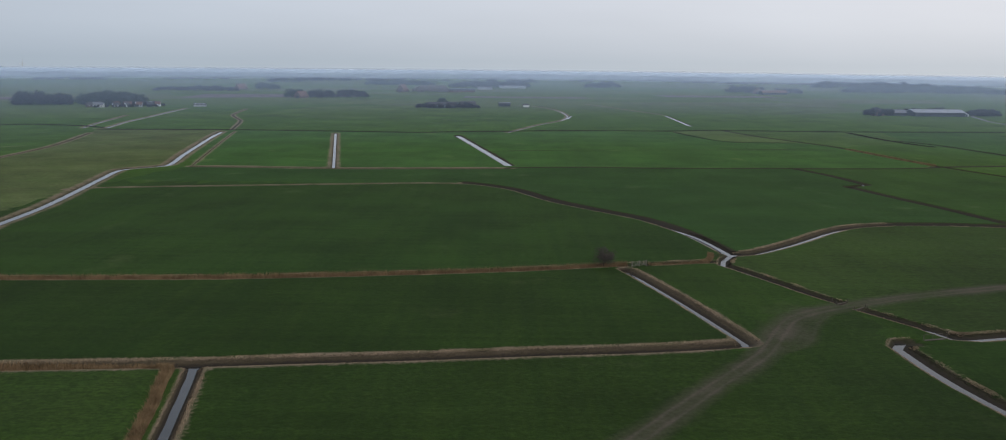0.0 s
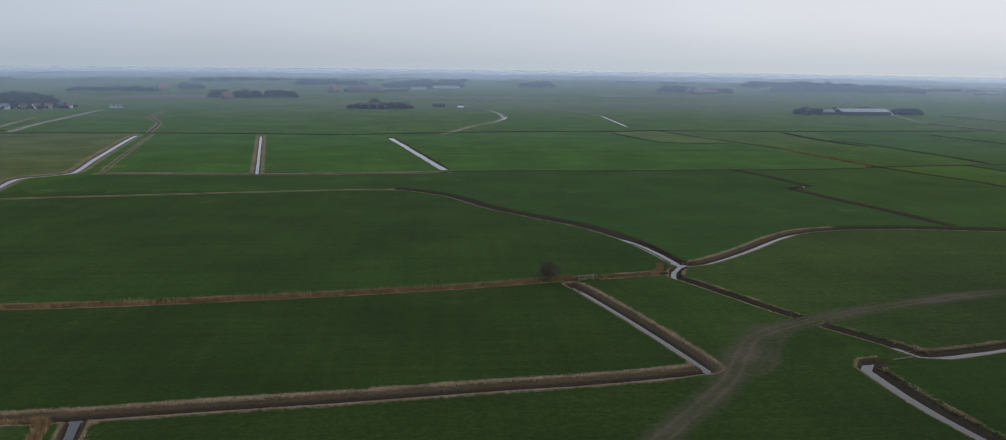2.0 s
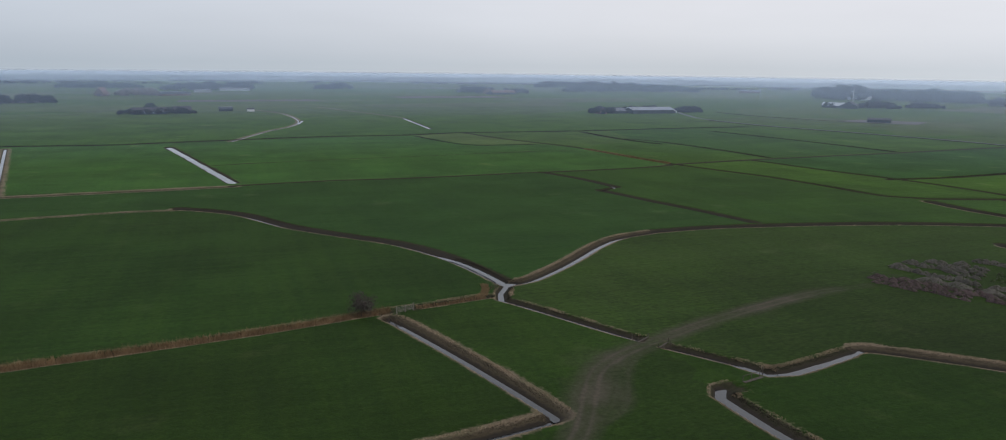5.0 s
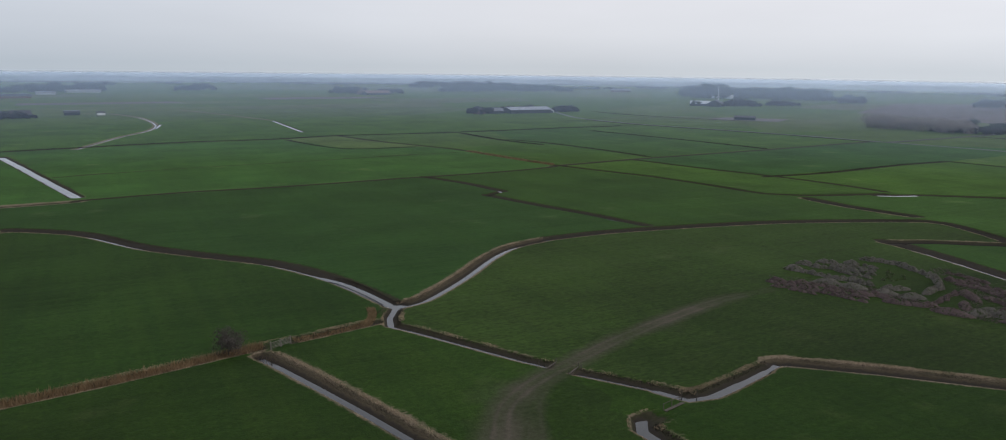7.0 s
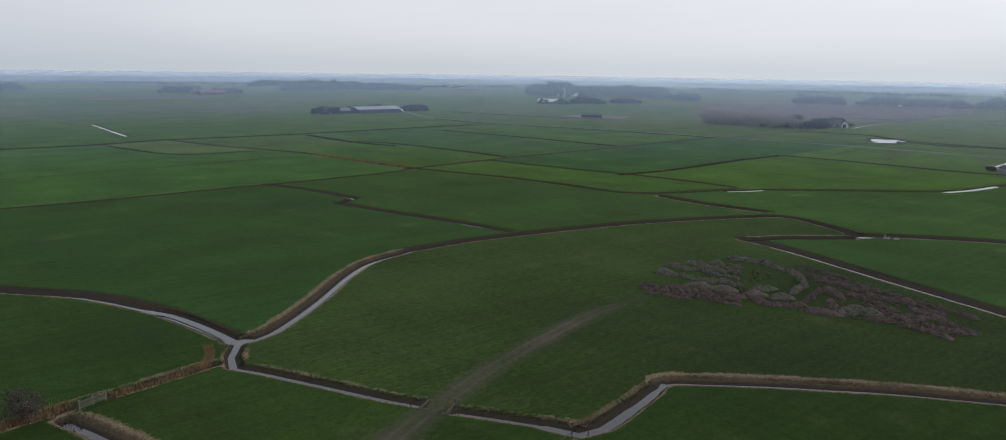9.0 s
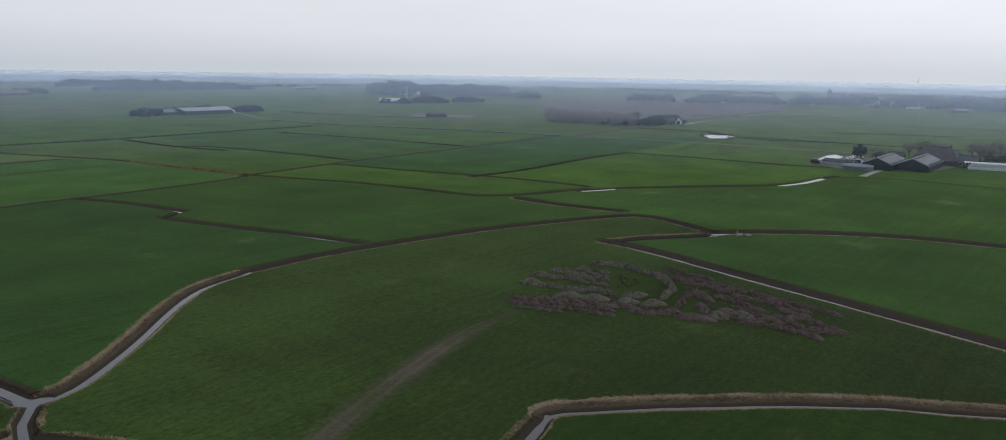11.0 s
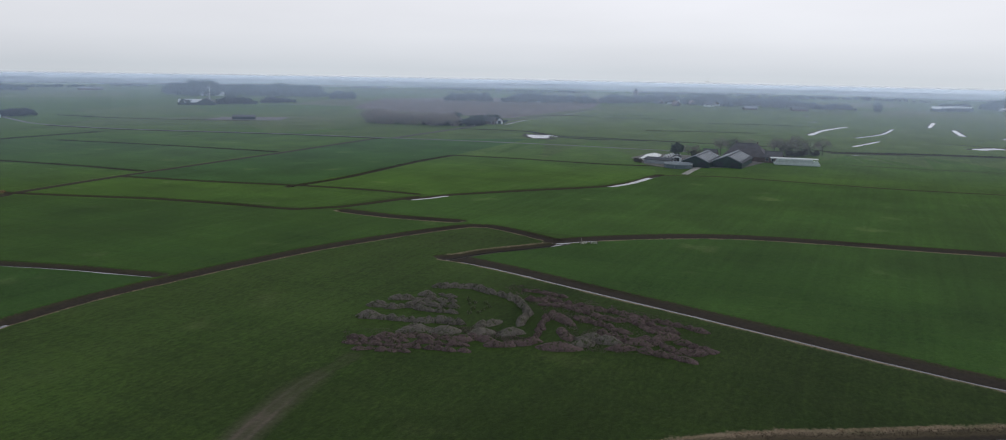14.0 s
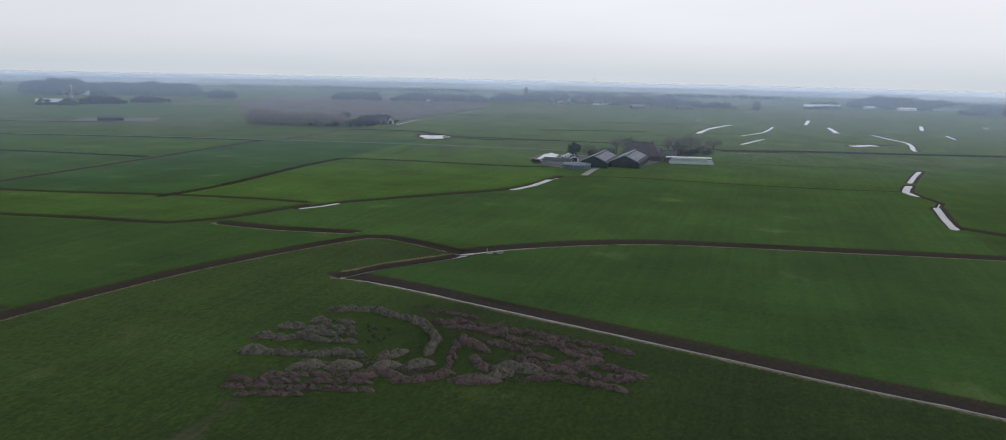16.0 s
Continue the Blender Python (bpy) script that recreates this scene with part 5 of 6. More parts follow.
mesh_of("cover_sheet", sheet + [(x * 1.01, y * 1.12, z - 0.35) for x, y, z in sheet], [[0, 1, 6, 7], [1, 2, 5, 6], [2, 3, 4, 5]] + [[i, 8 + i, 8 + (i + 1) % 8, (i + 1) % 8] for i in range(8)], WHITE, stack, "white plastic cover sheet")
tagged(mesh_of("farmyard", [(464, 176, 0.10), (470, 166, 0.10), (505, 160, 0.10), (522, 190, 0.10), (515, 230, 0.10), (484, 232, 0.10), (456, 215, 0.10), (446, 200, 0.10), (464, 176, -0.1), (470, 166, -0.1), (505, 160, -0.1), (522, 190, -0.1), (515, 230, -0.1), (484, 232, -0.1), (456, 215, -0.1), (446, 200, -0.1)], [list(range(8))] + [[i, 8 + i, 8 + (i + 1) % 8, (i + 1) % 8] for i in range(8)], GRAVEL), "paved grey farmyard between barns", "pavement", kind="structure")
for key, x, y, s, r in (("dark", 499, 209, 0.95, 0), ("bare", 512, 205, 0.75, 50), ("bud", 503, 197.5, 0.7, 120), ("dark", 505, 200, 0.5, 200), ("bare_tall", 534, 190, 0.95, 10), ("bud", 540, 182, 1.25, 70), ("bare", 541, 174, 1.1, 30), ("bare_tall", 548, 160, 1.0, 140), ("bud", 521, 155, 0.5, 15), ("bare", 555, 152, 1.05, 220), ("bare_tall", 562, 148, 1.1, 300), ("bare", 566, 141, 1.05, 80), ("bud", 552, 154, 0.8, 60), ("bare", 560, 158, 1.1, 250), ("bare_tall", 570, 134, 0.95, 40), ("low", 545, 150, 1.05, 20), ("low", 553, 144, 1.1, 110), ("low", 561, 137, 0.9, 150), ("low", 520, 150, 0.8, 0), ("low", 460, 221, 0.7, 40), ("low", 524, 157, 0.9, 200), ("low", 540, 168, 1.2, 70), ("bare", 534, 205, 0.6, 10)):
    tree(key, x, y, s, r)

# far long barn with its wood
gabled("barn", "long low grey-roofed cattle barn with dark walls", 435, 802, 0, 50, 20, 3.9, 6.4, DARK_WALL, ROOF_LIGHT, 0, 2, 0, "barn", STEEL)
gabled("barn", "smaller dark barn with grey roof", 396, 806, 0, 18, 14, 3.0, 5.6, DARK_WALL, ROOF_PALE, 0, 1, 0, "barn")
gabled("house", "dark farmhouse beside a long barn", 374, 797, 90, 12, 9, 3.2, 7.0, BRICK, ROOF_DARK, 0, 1, 2, "house")
gabled("shed", "white end shed of a long barn", 463, 798, 90, 6, 4, 2.6, 3.4, WHITE, ROOF_GREY, 0, 1, 0, "shed")


# a farm with a small wind turbine
def turbine(x, y, rot, hub, blade, label):
    t = thing("wind_turbine", x, y, rot, label, "wind turbine")
    mesh_of("tower", *rod((0, 0, -0.5), (0, 0, hub), hub * 0.022, hub * 0.012, 14), WHITE, t)
    mesh_of("nacelle", *join(box(-blade * 0.06, -blade * 0.03, hub - blade * 0.03, blade * 0.12, blade * 0.03, hub + blade * 0.04)), WHITE, t)
    mesh_of("rotor_hub", *rod((-blade * 0.06, 0, hub), (-blade * 0.13, 0, hub), blade * 0.035, blade * 0.01, 10), WHITE, t)
    for i in range(3):
        a = math.radians(90 + 120 * i + 8)
        p, q = Vector((0, math.cos(a), math.sin(a))), Vector((0, -math.sin(a), math.cos(a)))
        o = Vector((-blade * 0.09, 0, hub))
        v = []
        for k, w in ((0.03, 0.02), (0.18, 0.05), (0.6, 0.032), (1.0, 0.01)):
            for dx, dw in ((-0.006, -w), (0.006, -w), (0.006, w * 0.6), (-0.006, w * 0.6)):
                v.append(o + p * blade * k + q * blade * dw + Vector((dx * blade, 0, 0)))
        f = [[j * 4 + i2, j * 4 + (i2 + 1) % 4, (j + 1) * 4 + (i2 + 1) % 4, (j + 1) * 4 + i2] for j in range(3) for i2 in range(4)]
        mesh_of("blade", v, f + [[0, 3, 2, 1], [12, 13, 14, 15]], WHITE, t)
    return t


turbine(770, 866, 30, 22, 4.5, "small white farm wind turbine")
gabled("barn", "dark barn with pale roof beside a turbine", 750, 878, -50, 26, 14, 3.2, 6.5, DARK_WALL, SKYLIGHT, 0, 1, 0, "barn")
gabled("barn", "black gabled barn at a far farm", 762, 862, -140, 26, 20, 3.4, 8.5, DARK_WALL, ROOF_DARK, 0, 2, 0, "barn")
gabled("shed", "low dark open shed on a gravel yard", 589, 634, -50, 20, 9, 2.6, 3.8, DARK_WALL, ROOF_DARK, 0, 2, 0, "shed")
gabled("house", "white-gabled house at a copse", 698, 424, 20, 7, 5, 3.0, 5.6, WHITE, ROOF_DARK, 0, 1, 2, "house")
gabled("house", "grey farmhouse under trees", 686, 430, 100, 14, 8, 3.2, 6.6, BRICK, ROOF_DARK, 0, 1, 2, "house")
gabled("shed", "pale low shed by a country road", 668, 436, 15, 10, 6, 2.4, 3.4, WHITE, ROOF_GREY, 0, 1, 0, "shed")
tagged(mesh_of("farmyard", [(560, 655, 0.09), (600, 600, 0.09), (640, 625, 0.09), (600, 672, 0.09), (560, 655, -0.1), (600, 600, -0.1), (640, 625, -0.1), (600, 672, -0.1)], [[0, 1, 2, 3]] + [[i, 4 + i, 4 + (i + 1) % 4, (i + 1) % 4] for i in range(4)], GRAVEL), "grey gravel yard in a field", "pavement", kind="structure")

# hamlet and farms to the north-west
for x, y, r, n, w, col, roof in ((-418, 806, 10, 14, 8, STEEL, ROOF_PALE), (-402, 812, 80, 10, 8, STEEL, ROOF_RED), (-392, 816, 20, 11, 8, BRICK, ROOF_RED), (-383, 822, 60, 12, 8, WHITE, ROOF_DARK), (-372, 828, 100, 11, 8, BRICK, ROOF_DARK), (-365, 826, 15, 8, 7, WHITE, ROOF_RED), (-410, 796, 0, 10, 5, WHITE, ROOF_PALE), (-396, 800, 30, 8, 6, DARK_WALL, ROOF_DARK), (-388, 806, 70, 8, 6, WHITE, ROOF_DARK), (-378, 812, 10, 9, 6, STEEL, ROOF_RED), (-424, 800, 60, 8, 6, BRICK, ROOF_DARK), (-370, 818, 45, 8, 6, DARK_WALL, ROOF_GREY)):
    gabled("house", "village house with pale walls and pitched roof", x, y, r, n * 0.66, w * 0.66, 2.4, 4.8, col, roof, 0, 1, 2, "house", None, "hamlet houses")
gabled("shed", "low grey shed with pale roof lights by a canal", -322, 829, 15, 12, 6, 2.0, 3.0, STEEL, ROOF_GREY, 3, 1, 0, "shed")
gabled("barn", "low dark farm with pale front", -70, 852, 8, 30, 12, 2.8, 6.0, DARK_WALL, THATCH, 0, 1, 4, "barn")
gabled("barn", "dark barn with chimney stack among trees", -42, 868, 10, 16, 12, 2.8, 6.0, DARK_WALL, THATCH, 0, 1, 0, "barn")
gabled("shed", "low dark shed with pale doors", -2, 892, 5, 13, 8, 2.6, 4.0, DARK_WALL, ROOF_GREY, 0, 1, 0, "shed")
gabled("shed", "small low pale shed in fields", 22, 884, 5, 7, 5, 2.2, 3.2, WHITE, ROOF_DARK, 0, 1, 0, "shed")
gabled("house", "red-roofed farmhouse among trees", -270, 1040, 60, 14, 11, 3.2, 8.5, BRICK, ROOF_RED, 0, 1, 2, "house")
gabled("farmhouse", "tall red-roofed farmhouse beside trees", -168, 1275, 70, 16, 14, 3.4, 12, BRICK, ROOF_RED, 0, 1, 2, "house")
gabled("house", "red-roofed house far off", -440, 1310, 50, 16, 12, 3.4, 9, BRICK, ROOF_RED, 0, 1, 2, "house")
gabled("barn", "far pale barn with several gables", -75, 1290, 10, 44, 14, 3.2, 5.5, BRICK, ROOF_GREY, 0, 2, 0, "barn")
gabled("barn", "long white barn far off in the haze", 10, 1500, 5, 50, 14, 3.0, 4.8, STEEL, ROOF_PALE, 0, 2, 0, "barn")
gabled("barn", "white shed far off in fields", -40, 1420, 5, 26, 12, 3.0, 4.8, STEEL, ROOF_PALE, 0, 1, 0, "barn")
gabled("farmhouse", "red-roofed farmhouse in a tree clump", 425, 1350, 70, 16, 14, 3.4, 10, BRICK, ROOF_RED, 0, 1, 2, "house")
gabled("barn", "far barn with a rusty roof", 445, 1330, 10, 44, 16, 3.4, 7, DARK_WALL, ROOF_RED, 0, 1, 0, "barn")
gabled("barn", "grey-roofed far barn before a wood", 1000, 1400, -30, 40, 16, 3.4, 6, BRICK, ROOF_PALE, 0, 1, 0, "barn")
gabled("barn", "pale barn in front of a wood", 985, 1085, -45, 36, 14, 3.6, 6.5, WHITE, SKYLIGHT, 0, 1, 0, "barn")

# village to the east
for x, y, r, n, w, col, roof in ((1200, 640, 30, 16, 9, BRICK, ROOF_DARK), (1215, 610, 80, 12, 8, WHITE, ROOF_RED), (1290, 500, 20, 14, 9, WHITE, ROOF_DARK), (1300, 520, 60, 18, 10, BRICK, ROOF_RED), (1330, 440, 10, 14, 9, BRICK, ROOF_DARK), (1335, 420, 70, 20, 10, WHITE, ROOF_GREY), (1315, 385, 30, 14, 9, BRICK, ROOF_RED), (1280, 350, 90, 16, 9, WHITE, ROOF_DARK), (1250, 395, 40, 14, 8, BRICK, ROOF_RED), (1310, 325, 15, 22, 10, DARK_WALL, ROOF_GREY), (1320, 345, 60, 12, 9, WHITE, ROOF_RED)):
    gabled("house", "village house with pitched roof among trees", x, y, r, n, w, 3.4, 8.0, col, roof, 0, 1, 2, "house", None, "village houses")
church = thing("church", 1335, 485, 10, "brick village church with a square tower", "church")
mesh_of("nave_wall", *box(3, -5, -0.3, 22, 5, 6), BRICK, church)
mesh_of("nave_roof", [(3, -5.6, 5.8), (22.5, -5.6, 5.8), (22.5, 5.6, 5.8), (3, 5.6, 5.8), (3, 0, 12), (22.5, 0, 12)], [[0, 1, 5, 4], [2, 3, 4, 5], [1, 2, 5], [3, 0, 4], [3, 2, 1, 0]], ROOF_DARK, church)
mesh_of("tower", *join(box(-3.5, -3.5, -0.3, 3.5, 3.5, 19), box(-3.8, -3.8, 19, 3.8, 3.8, 19.6)), BRICK, church)
mesh_of("spire", [(-3.6, -3.6, 19.6), (3.6, -3.6, 19.6), (3.6, 3.6, 19.6), (-3.6, 3.6, 19.6), (0, 0, 24)], [[0, 1, 4], [1, 2, 4], [2, 3, 4], [3, 0, 4]], ROOF_DARK, church)
gabled("barn", "pale-roofed barn at the village edge", 1217, 280, -60, 18, 12, 2.6, 5.2, BRICK, ROOF_PALE, 0, 1, 0, "barn")
gabled("barn", "dark-roofed barn at the village edge", 1232, 214, -70, 22, 14, 3.0, 7.0, BRICK, ROOF_DARK, 0, 1, 0, "barn")
green = thing("greenhouse", 1436, 12, 133, "row of white-roofed greenhouses", "greenhouse")
for i in range(11):
    px = -30 + i * 5.7
    bay = mesh_of("bay", [(px, -10, -0.2), (px + 5.5, -10, -0.2), (px + 5.5, 10, -0.2), (px, 10, -0.2), (px, -10, 4), (px + 5.5, -10, 4), (px + 5.5, 10, 4), (px, 10, 4), (px + 2.75, -10, 6.9), (px + 2.75, 10, 6.9)], [[0, 1, 5, 8, 4], [2, 3, 7, 9, 6], [0, 4, 7, 3], [1, 2, 6, 5]], GLASS_DARK, green)
    # slopes coloured to fit the camera's view: dark away from it, white towards it
    mesh_of("roof_slope", [(px, -10.2, 4), (px + 2.75, -10.2, 7), (px + 2.75, 10.2, 7), (px, 10.2, 4), (px, -10.2, 4.15), (px + 2.75, -10.2, 7.15), (px + 2.75, 10.2, 7.15), (px, 10.2, 4.15)], [[3, 2, 1, 0], [4, 5, 6, 7], [0, 1, 5, 4], [1, 2, 6, 5], [2, 3, 7, 6], [3, 0, 4, 7]], GLASS_DARK, bay)
    mesh_of("roof_slope", [(px + 2.75, -10.2, 7), (px + 5.5, -10.2, 4), (px + 5.5, 10.2, 4), (px + 2.75, 10.2, 7), (px + 2.75, -10.2, 7.1), (px + 5.5, -10.2, 4.1), (px + 5.5, 10.2, 4.1), (px + 2.75, 10.2, 7.1)], [[3, 2, 1, 0], [4, 5, 6, 7], [0, 1, 5, 4], [1, 2, 6, 5], [2, 3, 7, 6], [3, 0, 4, 7]], GREENHOUSE_WHITE, bay)
gabled("barn", "long white shed before a wood", 1490, -120, 118, 30, 10, 3.0, 4.6, WHITE, WHITE, 0, 1, 0, "barn")
gabled("barn", "pale shed at a wood's edge", 1500, -65, 110, 16, 9, 3.0, 4.8, STEEL, SKYLIGHT, 0, 1, 0, "barn")
gabled("barn", "large pale hall among woods", 1560, -185, 115, 50, 24, 4, 7, STEEL, ROOF_PALE, 0, 1, 0, "barn")
turbine(2900, 690, 20, 26, 14, "distant white wind turbine")
turbine(-1270, 2080, 120, 34, 10, "distant white wind turbine")


# ---- woods ----
def wood(label, line, depth, h, n, mat, seed, clump=130, size=1.0, trunks=True):
    """A belt of trees: uneven crowns of many small clumps over thin trunks."""
    rng = np.random.default_rng(seed)
    n, h = int(n * 2.2), h * 0.84
    p, nr = along(np.array(line, float), 1e-3 + sum(math.dist(a, b) for a, b in zip(line, line[1:])) / n, rng)
    p = p + nr * rng.uniform(-depth / 2, depth / 2, len(p))[:, None]
    hs = h * rng.uniform(0.76, 0.96, len(p)) * np.array([1 + 0.4 * noise.noise((x * 0.03, y * 0.03, seed)) for x, y in p])
    s = np.linspace(0, 1, len(p))
    hs *= np.clip(0.45 + 4 * np.minimum(s, 1 - s), 0, 1)  # lower at both ends
    rs = hs * rng.uniform(0.40, 0.55, len(p))
    pts, sz = [], []
    for (x, y), hh, r in zip(p, hs, rs):
        for _ in range(3):
            c = np.array([x, y, hh * rng.uniform(0.42, 0.75)]) + rng.normal(0, r * 0.25, 3)
            d = rng.normal(size=(clump // 3, 3))
            d /= np.linalg.norm(d, axis=1)[:, None]
            q = c + d * np.array([r, r, hh * 0.3]) * rng.uniform(0.1, 1, (clump // 3, 1)) ** 0.5
            pts.append(q)
            sz.append(size * 0.62 * rng.uniform(0.4, 1.2, clump // 3))
    q, s = np.concatenate(pts), np.concatenate(sz)
    q[:, 2] = np.clip(q[:, 2], 0.5, None)
    v, f = cards(q, s, rng, 1.5)
    if trunks:
        tv, tf = blades(np.column_stack([p, np.full(len(p), -0.2)]), hs * 0.7, 0.02 * hs + 0.08, rng, 0.04)
        v, f = np.concatenate([v, tv]), np.concatenate([f, tf + len(v)])
    return tagged(mesh_of("wood", v, f, mat), label, "trees", kind="stuff")


BARE, EVER, COPSE = "distant belt of bare brown trees", "distant belt of dark evergreen trees", "copse of bare russet trees beside a road"
wood(BARE, [(-519, 832), (-464, 842)], 30, 15, 46, FAR_TWIG, 1, 200, 1.0)
wood(EVER, [(-452, 846), (-388, 838)], 26, 17, 44, NEEDLE, 2, 220, 1.0)
wood(BARE, [(-400, 815), (-360, 832)], 8, 6, 14, FAR_TWIG, 3, 120, 0.7)
wood("garden shrubs in front of hamlet houses", [(-415, 792), (-362, 818)], 5, 3.5, 16, FAR_TWIG, 60, 100, 0.6)
wood(BARE, [(-296, 1046), (-272, 1050)], 14, 13, 10, NEEDLE, 4)
wood(BARE, [(-262, 1056), (-232, 1062)], 16, 13, 16, FAR_TWIG, 5)
wood(BARE, [(-228, 1066), (-188, 1074)], 16, 11, 22, FAR_TWIG, 6)
wood(BARE, [(-96, 846), (-30, 856)], 16, 8, 30, FAR_TWIG, 7, 140, 0.8)
wood(EVER, [(-74, 862), (-62, 864)], 8, 13, 6, NEEDLE, 8, 220, 0.9)
wood(BARE, [(-548, 1230), (-421, 1240)], 20, 9, 44, FAR_TWIG, 9)
wood(EVER, [(-424, 1326), (-384, 1338)], 20, 14, 14, NEEDLE, 10)
wood(BARE, [(-150, 1268), (-95, 1280)], 26, 13, 26, TWIG_RED, 12)
wood(BARE, [(-105, 1500), (40, 1540)], 40, 18, 60, FAR_TWIG, 13, 130, 1.3)
wood(EVER, [(-291, 1640), (-150, 1620)], 30, 13, 50, NEEDLE, 14, 120, 1.3)
wood(BARE, [(158, 1578), (225, 1600)], 26, 14, 24, FAR_TWIG, 15, 120, 1.2)
wood(BARE, [(392, 1412), (440, 1372)], 26, 15, 22, FAR_TWIG, 16, 130, 1.2)
wood(BARE, [(455, 1362), (500, 1350)], 20, 12, 16, FAR_TWIG, 17, 130, 1.1)
wood(EVER, [(616, 1445), (760, 1480), (900, 1432)], 40, 17, 110, NEEDLE, 18, 130, 1.4)
wood(BARE, [(664, 1745), (780, 1690), (900, 1640)], 40, 18, 70, FAR_TWIG, 19, 120, 1.5)
wood("clump of dark shrubs beside a barn", [(368, 800), (392, 806)], 20, 9, 26, FAR_TWIG, 20, 260, 0.8)
wood(BARE, [(392, 822), (470, 822)], 8, 8, 26, FAR_TWIG, 21, 130, 0.8)
wood("clump of dark shrubs beside a barn", [(474, 808), (500, 806)], 18, 8.5, 24, FAR_TWIG, 22, 220, 0.8)
wood(BARE, [(776, 862), (820, 842)], 26, 11, 36, FAR_TWIG, 23, 180, 0.9)
wood(EVER, [(800, 870), (812, 866)], 10, 15, 6, NEEDLE, 24, 220, 0.9)
wood(BARE, [(738, 884), (748, 874)], 6, 6, 8, NEEDLE, 25)
wood(BARE, [(846, 850), (892, 836)], 18, 9, 24, FAR_TWIG, 26, 150, 1.0)
wood(EVER, [(968, 1150), (986, 1075)], 60, 27.3, 80, NEEDLE, 27, 170, 1.3)
wood(EVER, [(1000, 1100), (1068, 1020), (1085, 945)], 50, 22.1, 130, NEEDLE, 28, 150, 1.3)
wood(BARE, [(1036, 887), (1064, 863)], 22, 13, 22, FAR_TWIG, 29, 150, 1.1)
wood(COPSE, [(640, 528), (634, 498)], 34, 17, 34, COPSE_TWIG, 30, 420, 0.34)
wood(COPSE, [(636, 500), (636, 466), (652, 440)], 32, 14.5, 60, COPSE_TWIG, 31, 420, 0.34)
wood("dense dark shrubs at a copse's edge", [(640, 470), (650, 436), (668, 430)], 16, 7, 30, FAR_TWIG, 32, 260, 0.6)
wood("dense dark shrubs at a copse's edge", [(672, 444), (712, 432)], 20, 10, 30, NEEDLE, 33, 220, 0.7)
wood(EVER, [(664, 452), (668, 450)], 4, 15, 3, NEEDLE, 34, 240, 0.7)
wood(BARE, [(1140, 740), (1164, 668)], 20, 15.6, 40, FAR_TWIG, 35, 130, 1.1)
wood(BARE, [(1164, 650), (1210, 590), (1228, 515)], 24, 15.6, 80, FAR_TWIG, 36, 130, 1.1)
wood(EVER, [(1240, 510), (1330, 470), (1350, 400)], 30, 18.2, 70, FAR_TWIG, 37, 150, 1.1)
wood(BARE, [(1345, 400), (1310, 290), (1322, 190)], 34, 18.2, 90, FAR_TWIG, 38, 150, 1.1)
wood(EVER, [(1352, 420), (1330, 330)], 20, 22.1, 18, NEEDLE, 39, 170, 1.1)
wood(BARE, [(1318, 190), (1312, 140)], 12, 11.7, 20, FAR_TWIG, 40, 130, 1.0)
wood(EVER, [(1290, 118), (1292, 112)], 6, 14.3, 4, NEEDLE, 41, 180, 1.0)
wood(BARE, [(1460, 30), (1490, -12)], 14, 14.3, 22, FAR_TWIG, 42, 130, 1.1)
wood(EVER, [(1555, -38), (1530, -135), (1560, -160)], 36, 23.4, 70, NEEDLE, 43, 150, 1.3)
wood(BARE, [(1525, -135), (1590, -205)], 30, 19.5, 40, FAR_TWIG, 44, 140, 1.2)
wood(EVER, [(1375, -172), (1356, -235), (1370, -330)], 30, 22.1, 70, NEEDLE, 45, 150, 1.2)
wood(BARE, [(-700, 900), (-620, 880)], 20, 10, 30, FAR_TWIG, 46)
far_rng = random.Random(31)
for i in range(130):
    a = radians(far_rng.uniform(-42, 122))
    d = 1750 * (2750 / 1750) ** far_rng.random() ** 0.8
    x, y = 40 + d * math.sin(a), 80 + d * math.cos(a)
    w, turn = far_rng.uniform(40, 330) * (0.5 + d / 3500), a + radians(far_rng.uniform(65, 115))
    dx, dy = math.sin(turn) * w / 2, math.cos(turn) * w / 2
    if 760 < x < 1600 and y < 1250 and d < 1900 or a > radians(96) and d > 2000:
        continue
    wood(far_rng.choice((BARE, EVER)), [(x - dx, y - dy), (x + dx, y + dy)], 30, far_rng.uniform(5, 9.5), int(w / 6), far_rng.choice((FAR_TWIG, FAR_TWIG, NEEDLE)), 200 + i, 40, 1.2 + d / 1900, False)

# the sea beyond the last dyke
shore = [(3730, -600), (3200, -560), (2600, -640), (2380, -900), (2500, -1700), (2700, -2400), (3550, -1300)]
k = len(shore)
tagged(mesh_of("sea", [(x, y, z) for z in (0.4, -1) for x, y in shore], [list(range(k))[::-1]] + [[i, (i + 1) % k, k + (i + 1) % k, k + i] for i in range(k)], SEA), "pale strip of sea on the horizon", "sea", kind="structure")


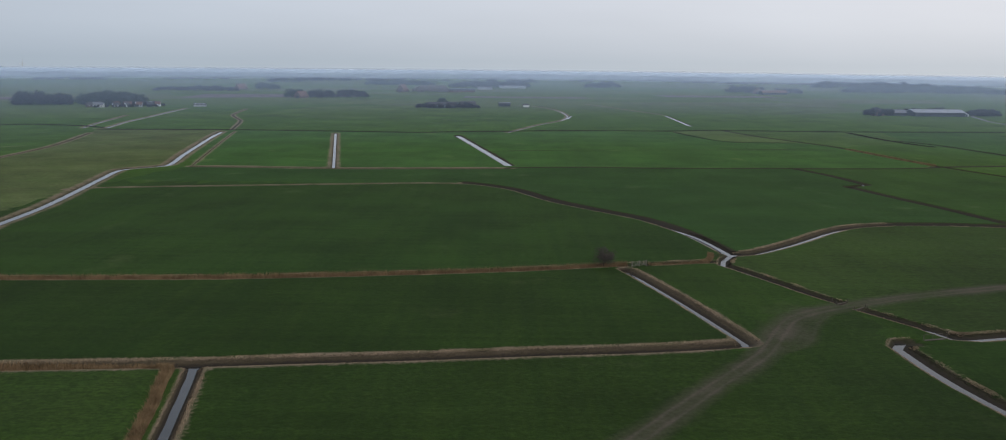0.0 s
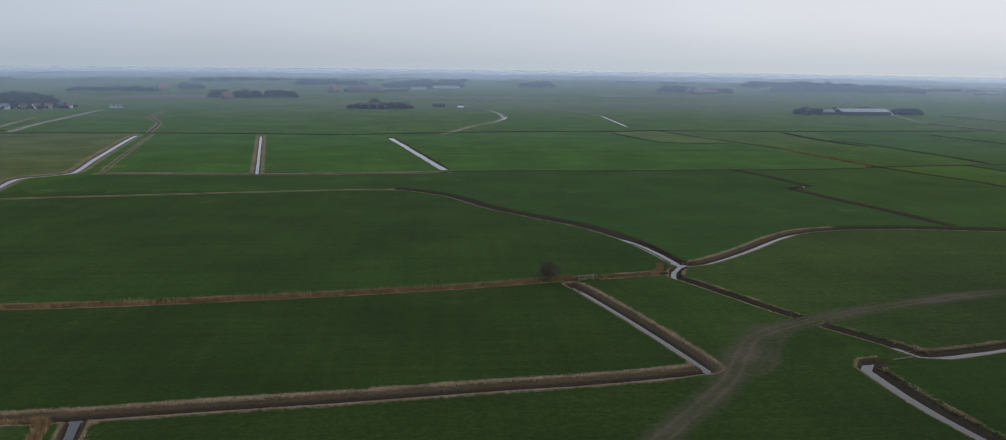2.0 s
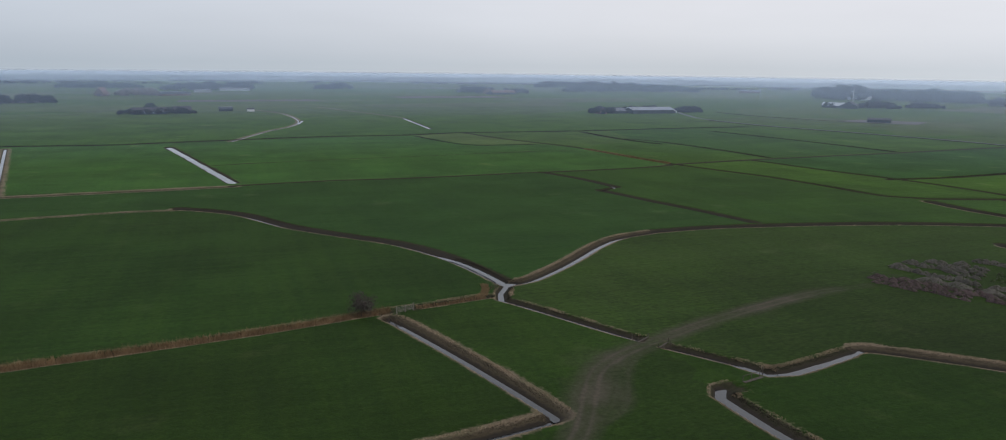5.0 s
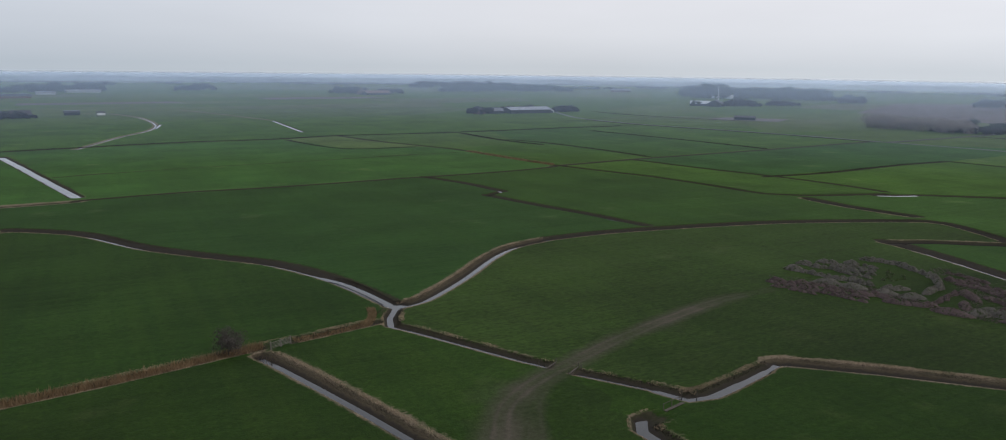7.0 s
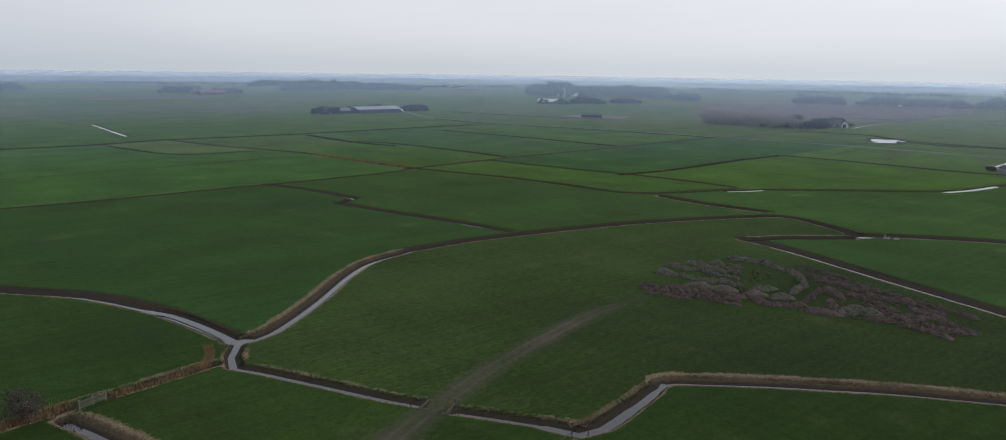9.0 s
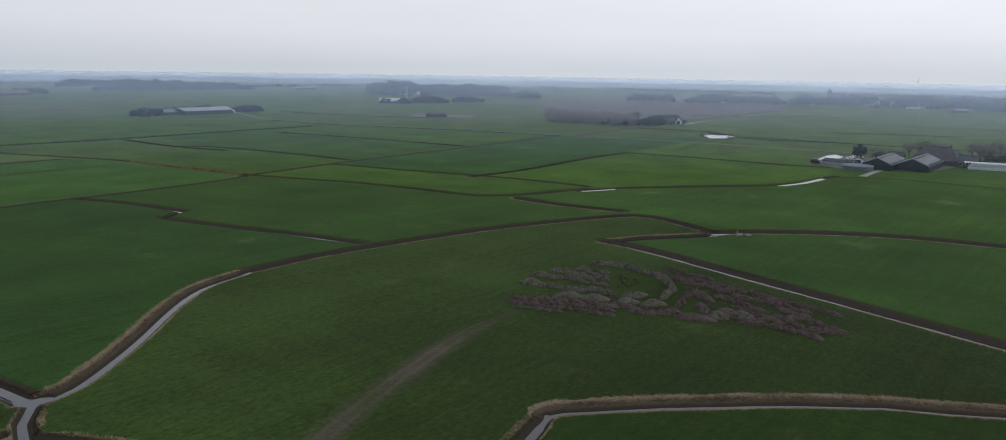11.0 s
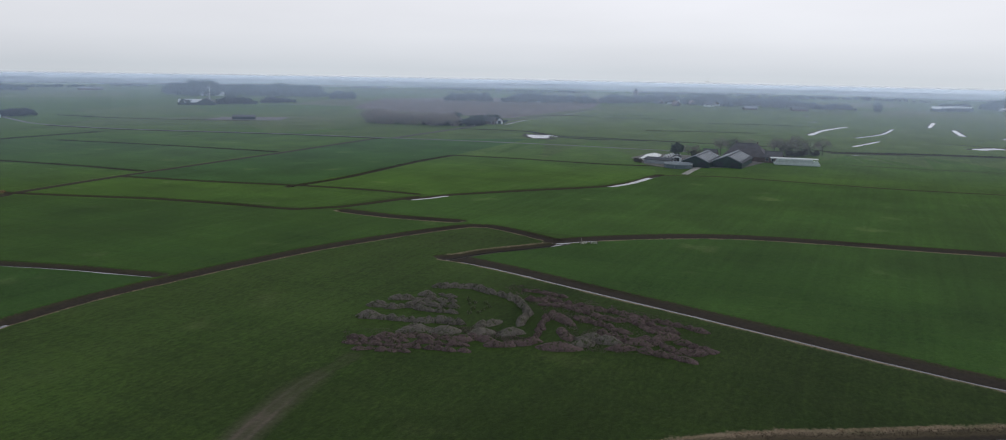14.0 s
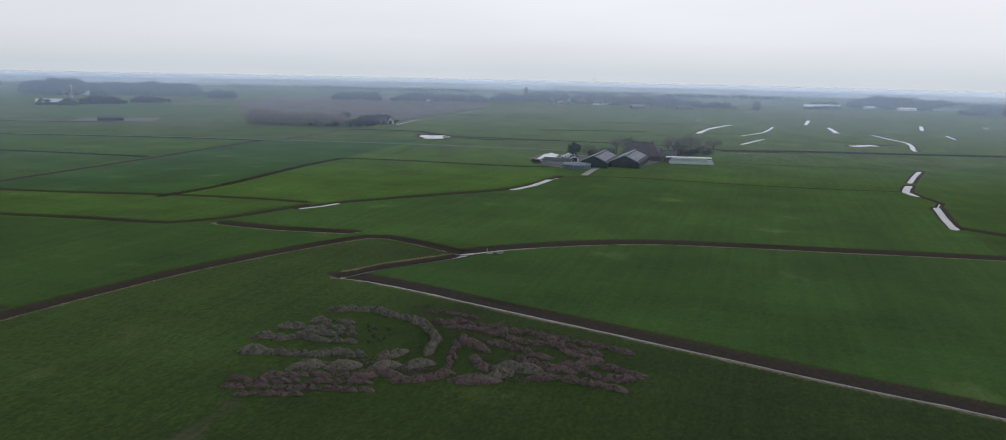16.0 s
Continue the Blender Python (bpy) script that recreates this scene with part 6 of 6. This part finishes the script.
# ---- haze: added translucent rings that tint the distance like hazy air ----
def mist(name, radius, strength, high, tint):
    """A leaning translucent ring standing in for haze, densest below the far land's edge."""
    # heights fitted to the camera's view of the far land's edge
    top, fade = 50 - 38 * radius / 3850, 50 - 54 * radius / 3850
    low = 0.0
    m = bpy.data.materials.new(name)
    m.use_nodes = True
    n, l = m.node_tree.nodes, m.node_tree.links
    n.clear()
    geo = n.new("ShaderNodeNewGeometry")
    xyz = n.new("ShaderNodeSeparateXYZ")
    l.new(geo.outputs["Position"], xyz.inputs[0])
    up = n.new("ShaderNodeMapRange")
    up.interpolation_type = "SMOOTHSTEP"
    for i, v in enumerate((low, high, 0.0, strength)):
        up.inputs[i + 1].default_value = v
    l.new(xyz.outputs["Z"], up.inputs[0])
    down = n.new("ShaderNodeMapRange")
    down.interpolation_type = "SMOOTHSTEP"
    for i, v in enumerate((fade, top, 1.0, 0.0)):
        down.inputs[i + 1].default_value = v
    l.new(xyz.outputs["Z"], down.inputs[0])
    wisps = remap(n, l, noise_of(n, l, 0.004, 3.0), 0.3, 0.7, 0.85, 1.1)
    fac = calc(n, l, "MULTIPLY", calc(n, l, "MULTIPLY", up.outputs[0], down.outputs[0]), wisps)
    veil = n.new("ShaderNodeMixShader")  # sky-lit sheet whose tint stands in for hazy air
    veil.inputs[0].default_value = 1.0
    for i, kind in enumerate(("ShaderNodeBsdfDiffuse", "ShaderNodeBsdfTranslucent")):
        l.new(node(n, kind, Color=(*tint, 1)).outputs[0], veil.inputs[i + 1])
    clear = n.new("ShaderNodeBsdfTransparent")
    mix = n.new("ShaderNodeMixShader")
    l.new(fac, mix.inputs[0])
    l.new(clear.outputs[0], mix.inputs[1])
    l.new(veil.outputs[0], mix.inputs[2])
    out = n.new("ShaderNodeOutputMaterial")
    l.new(mix.outputs[0], out.inputs[0])
    m.cycles.emission_sampling = "NONE"
    k = 96
    v = [(30 + (radius - z) * math.cos(i * math.tau / k), 55 + (radius - z) * math.sin(i * math.tau / k), z) for z in (-1.0, top + 1) for i in range(k)]
    ob = mesh_of("haze_ring", v, [[(i + 1) % k, i, k + i, k + (i + 1) % k] for i in range(k)], m, smooth=True)
    tagged(ob, "translucent blue-grey ring standing in for haze over distant fields", "mist", kind="structure")


mist("low_haze_veil", 380, 0.12, 34, (0.62, 0.78, 1.0))
mist("near_haze_veil", 660, 0.16, 28, (0.64, 0.78, 0.99))
mist("middle_haze_veil", 1120, 0.24, 22, (0.64, 0.78, 0.98))
mist("far_haze_veil", 1900, 0.56, 13, (0.78, 0.87, 0.98))
mist("farther_haze_veil", 2850, 0.80, 6, (0.80, 0.87, 0.94))
mist("last_haze_veil", 3450, 0.97, 3, (0.78, 0.84, 0.91))
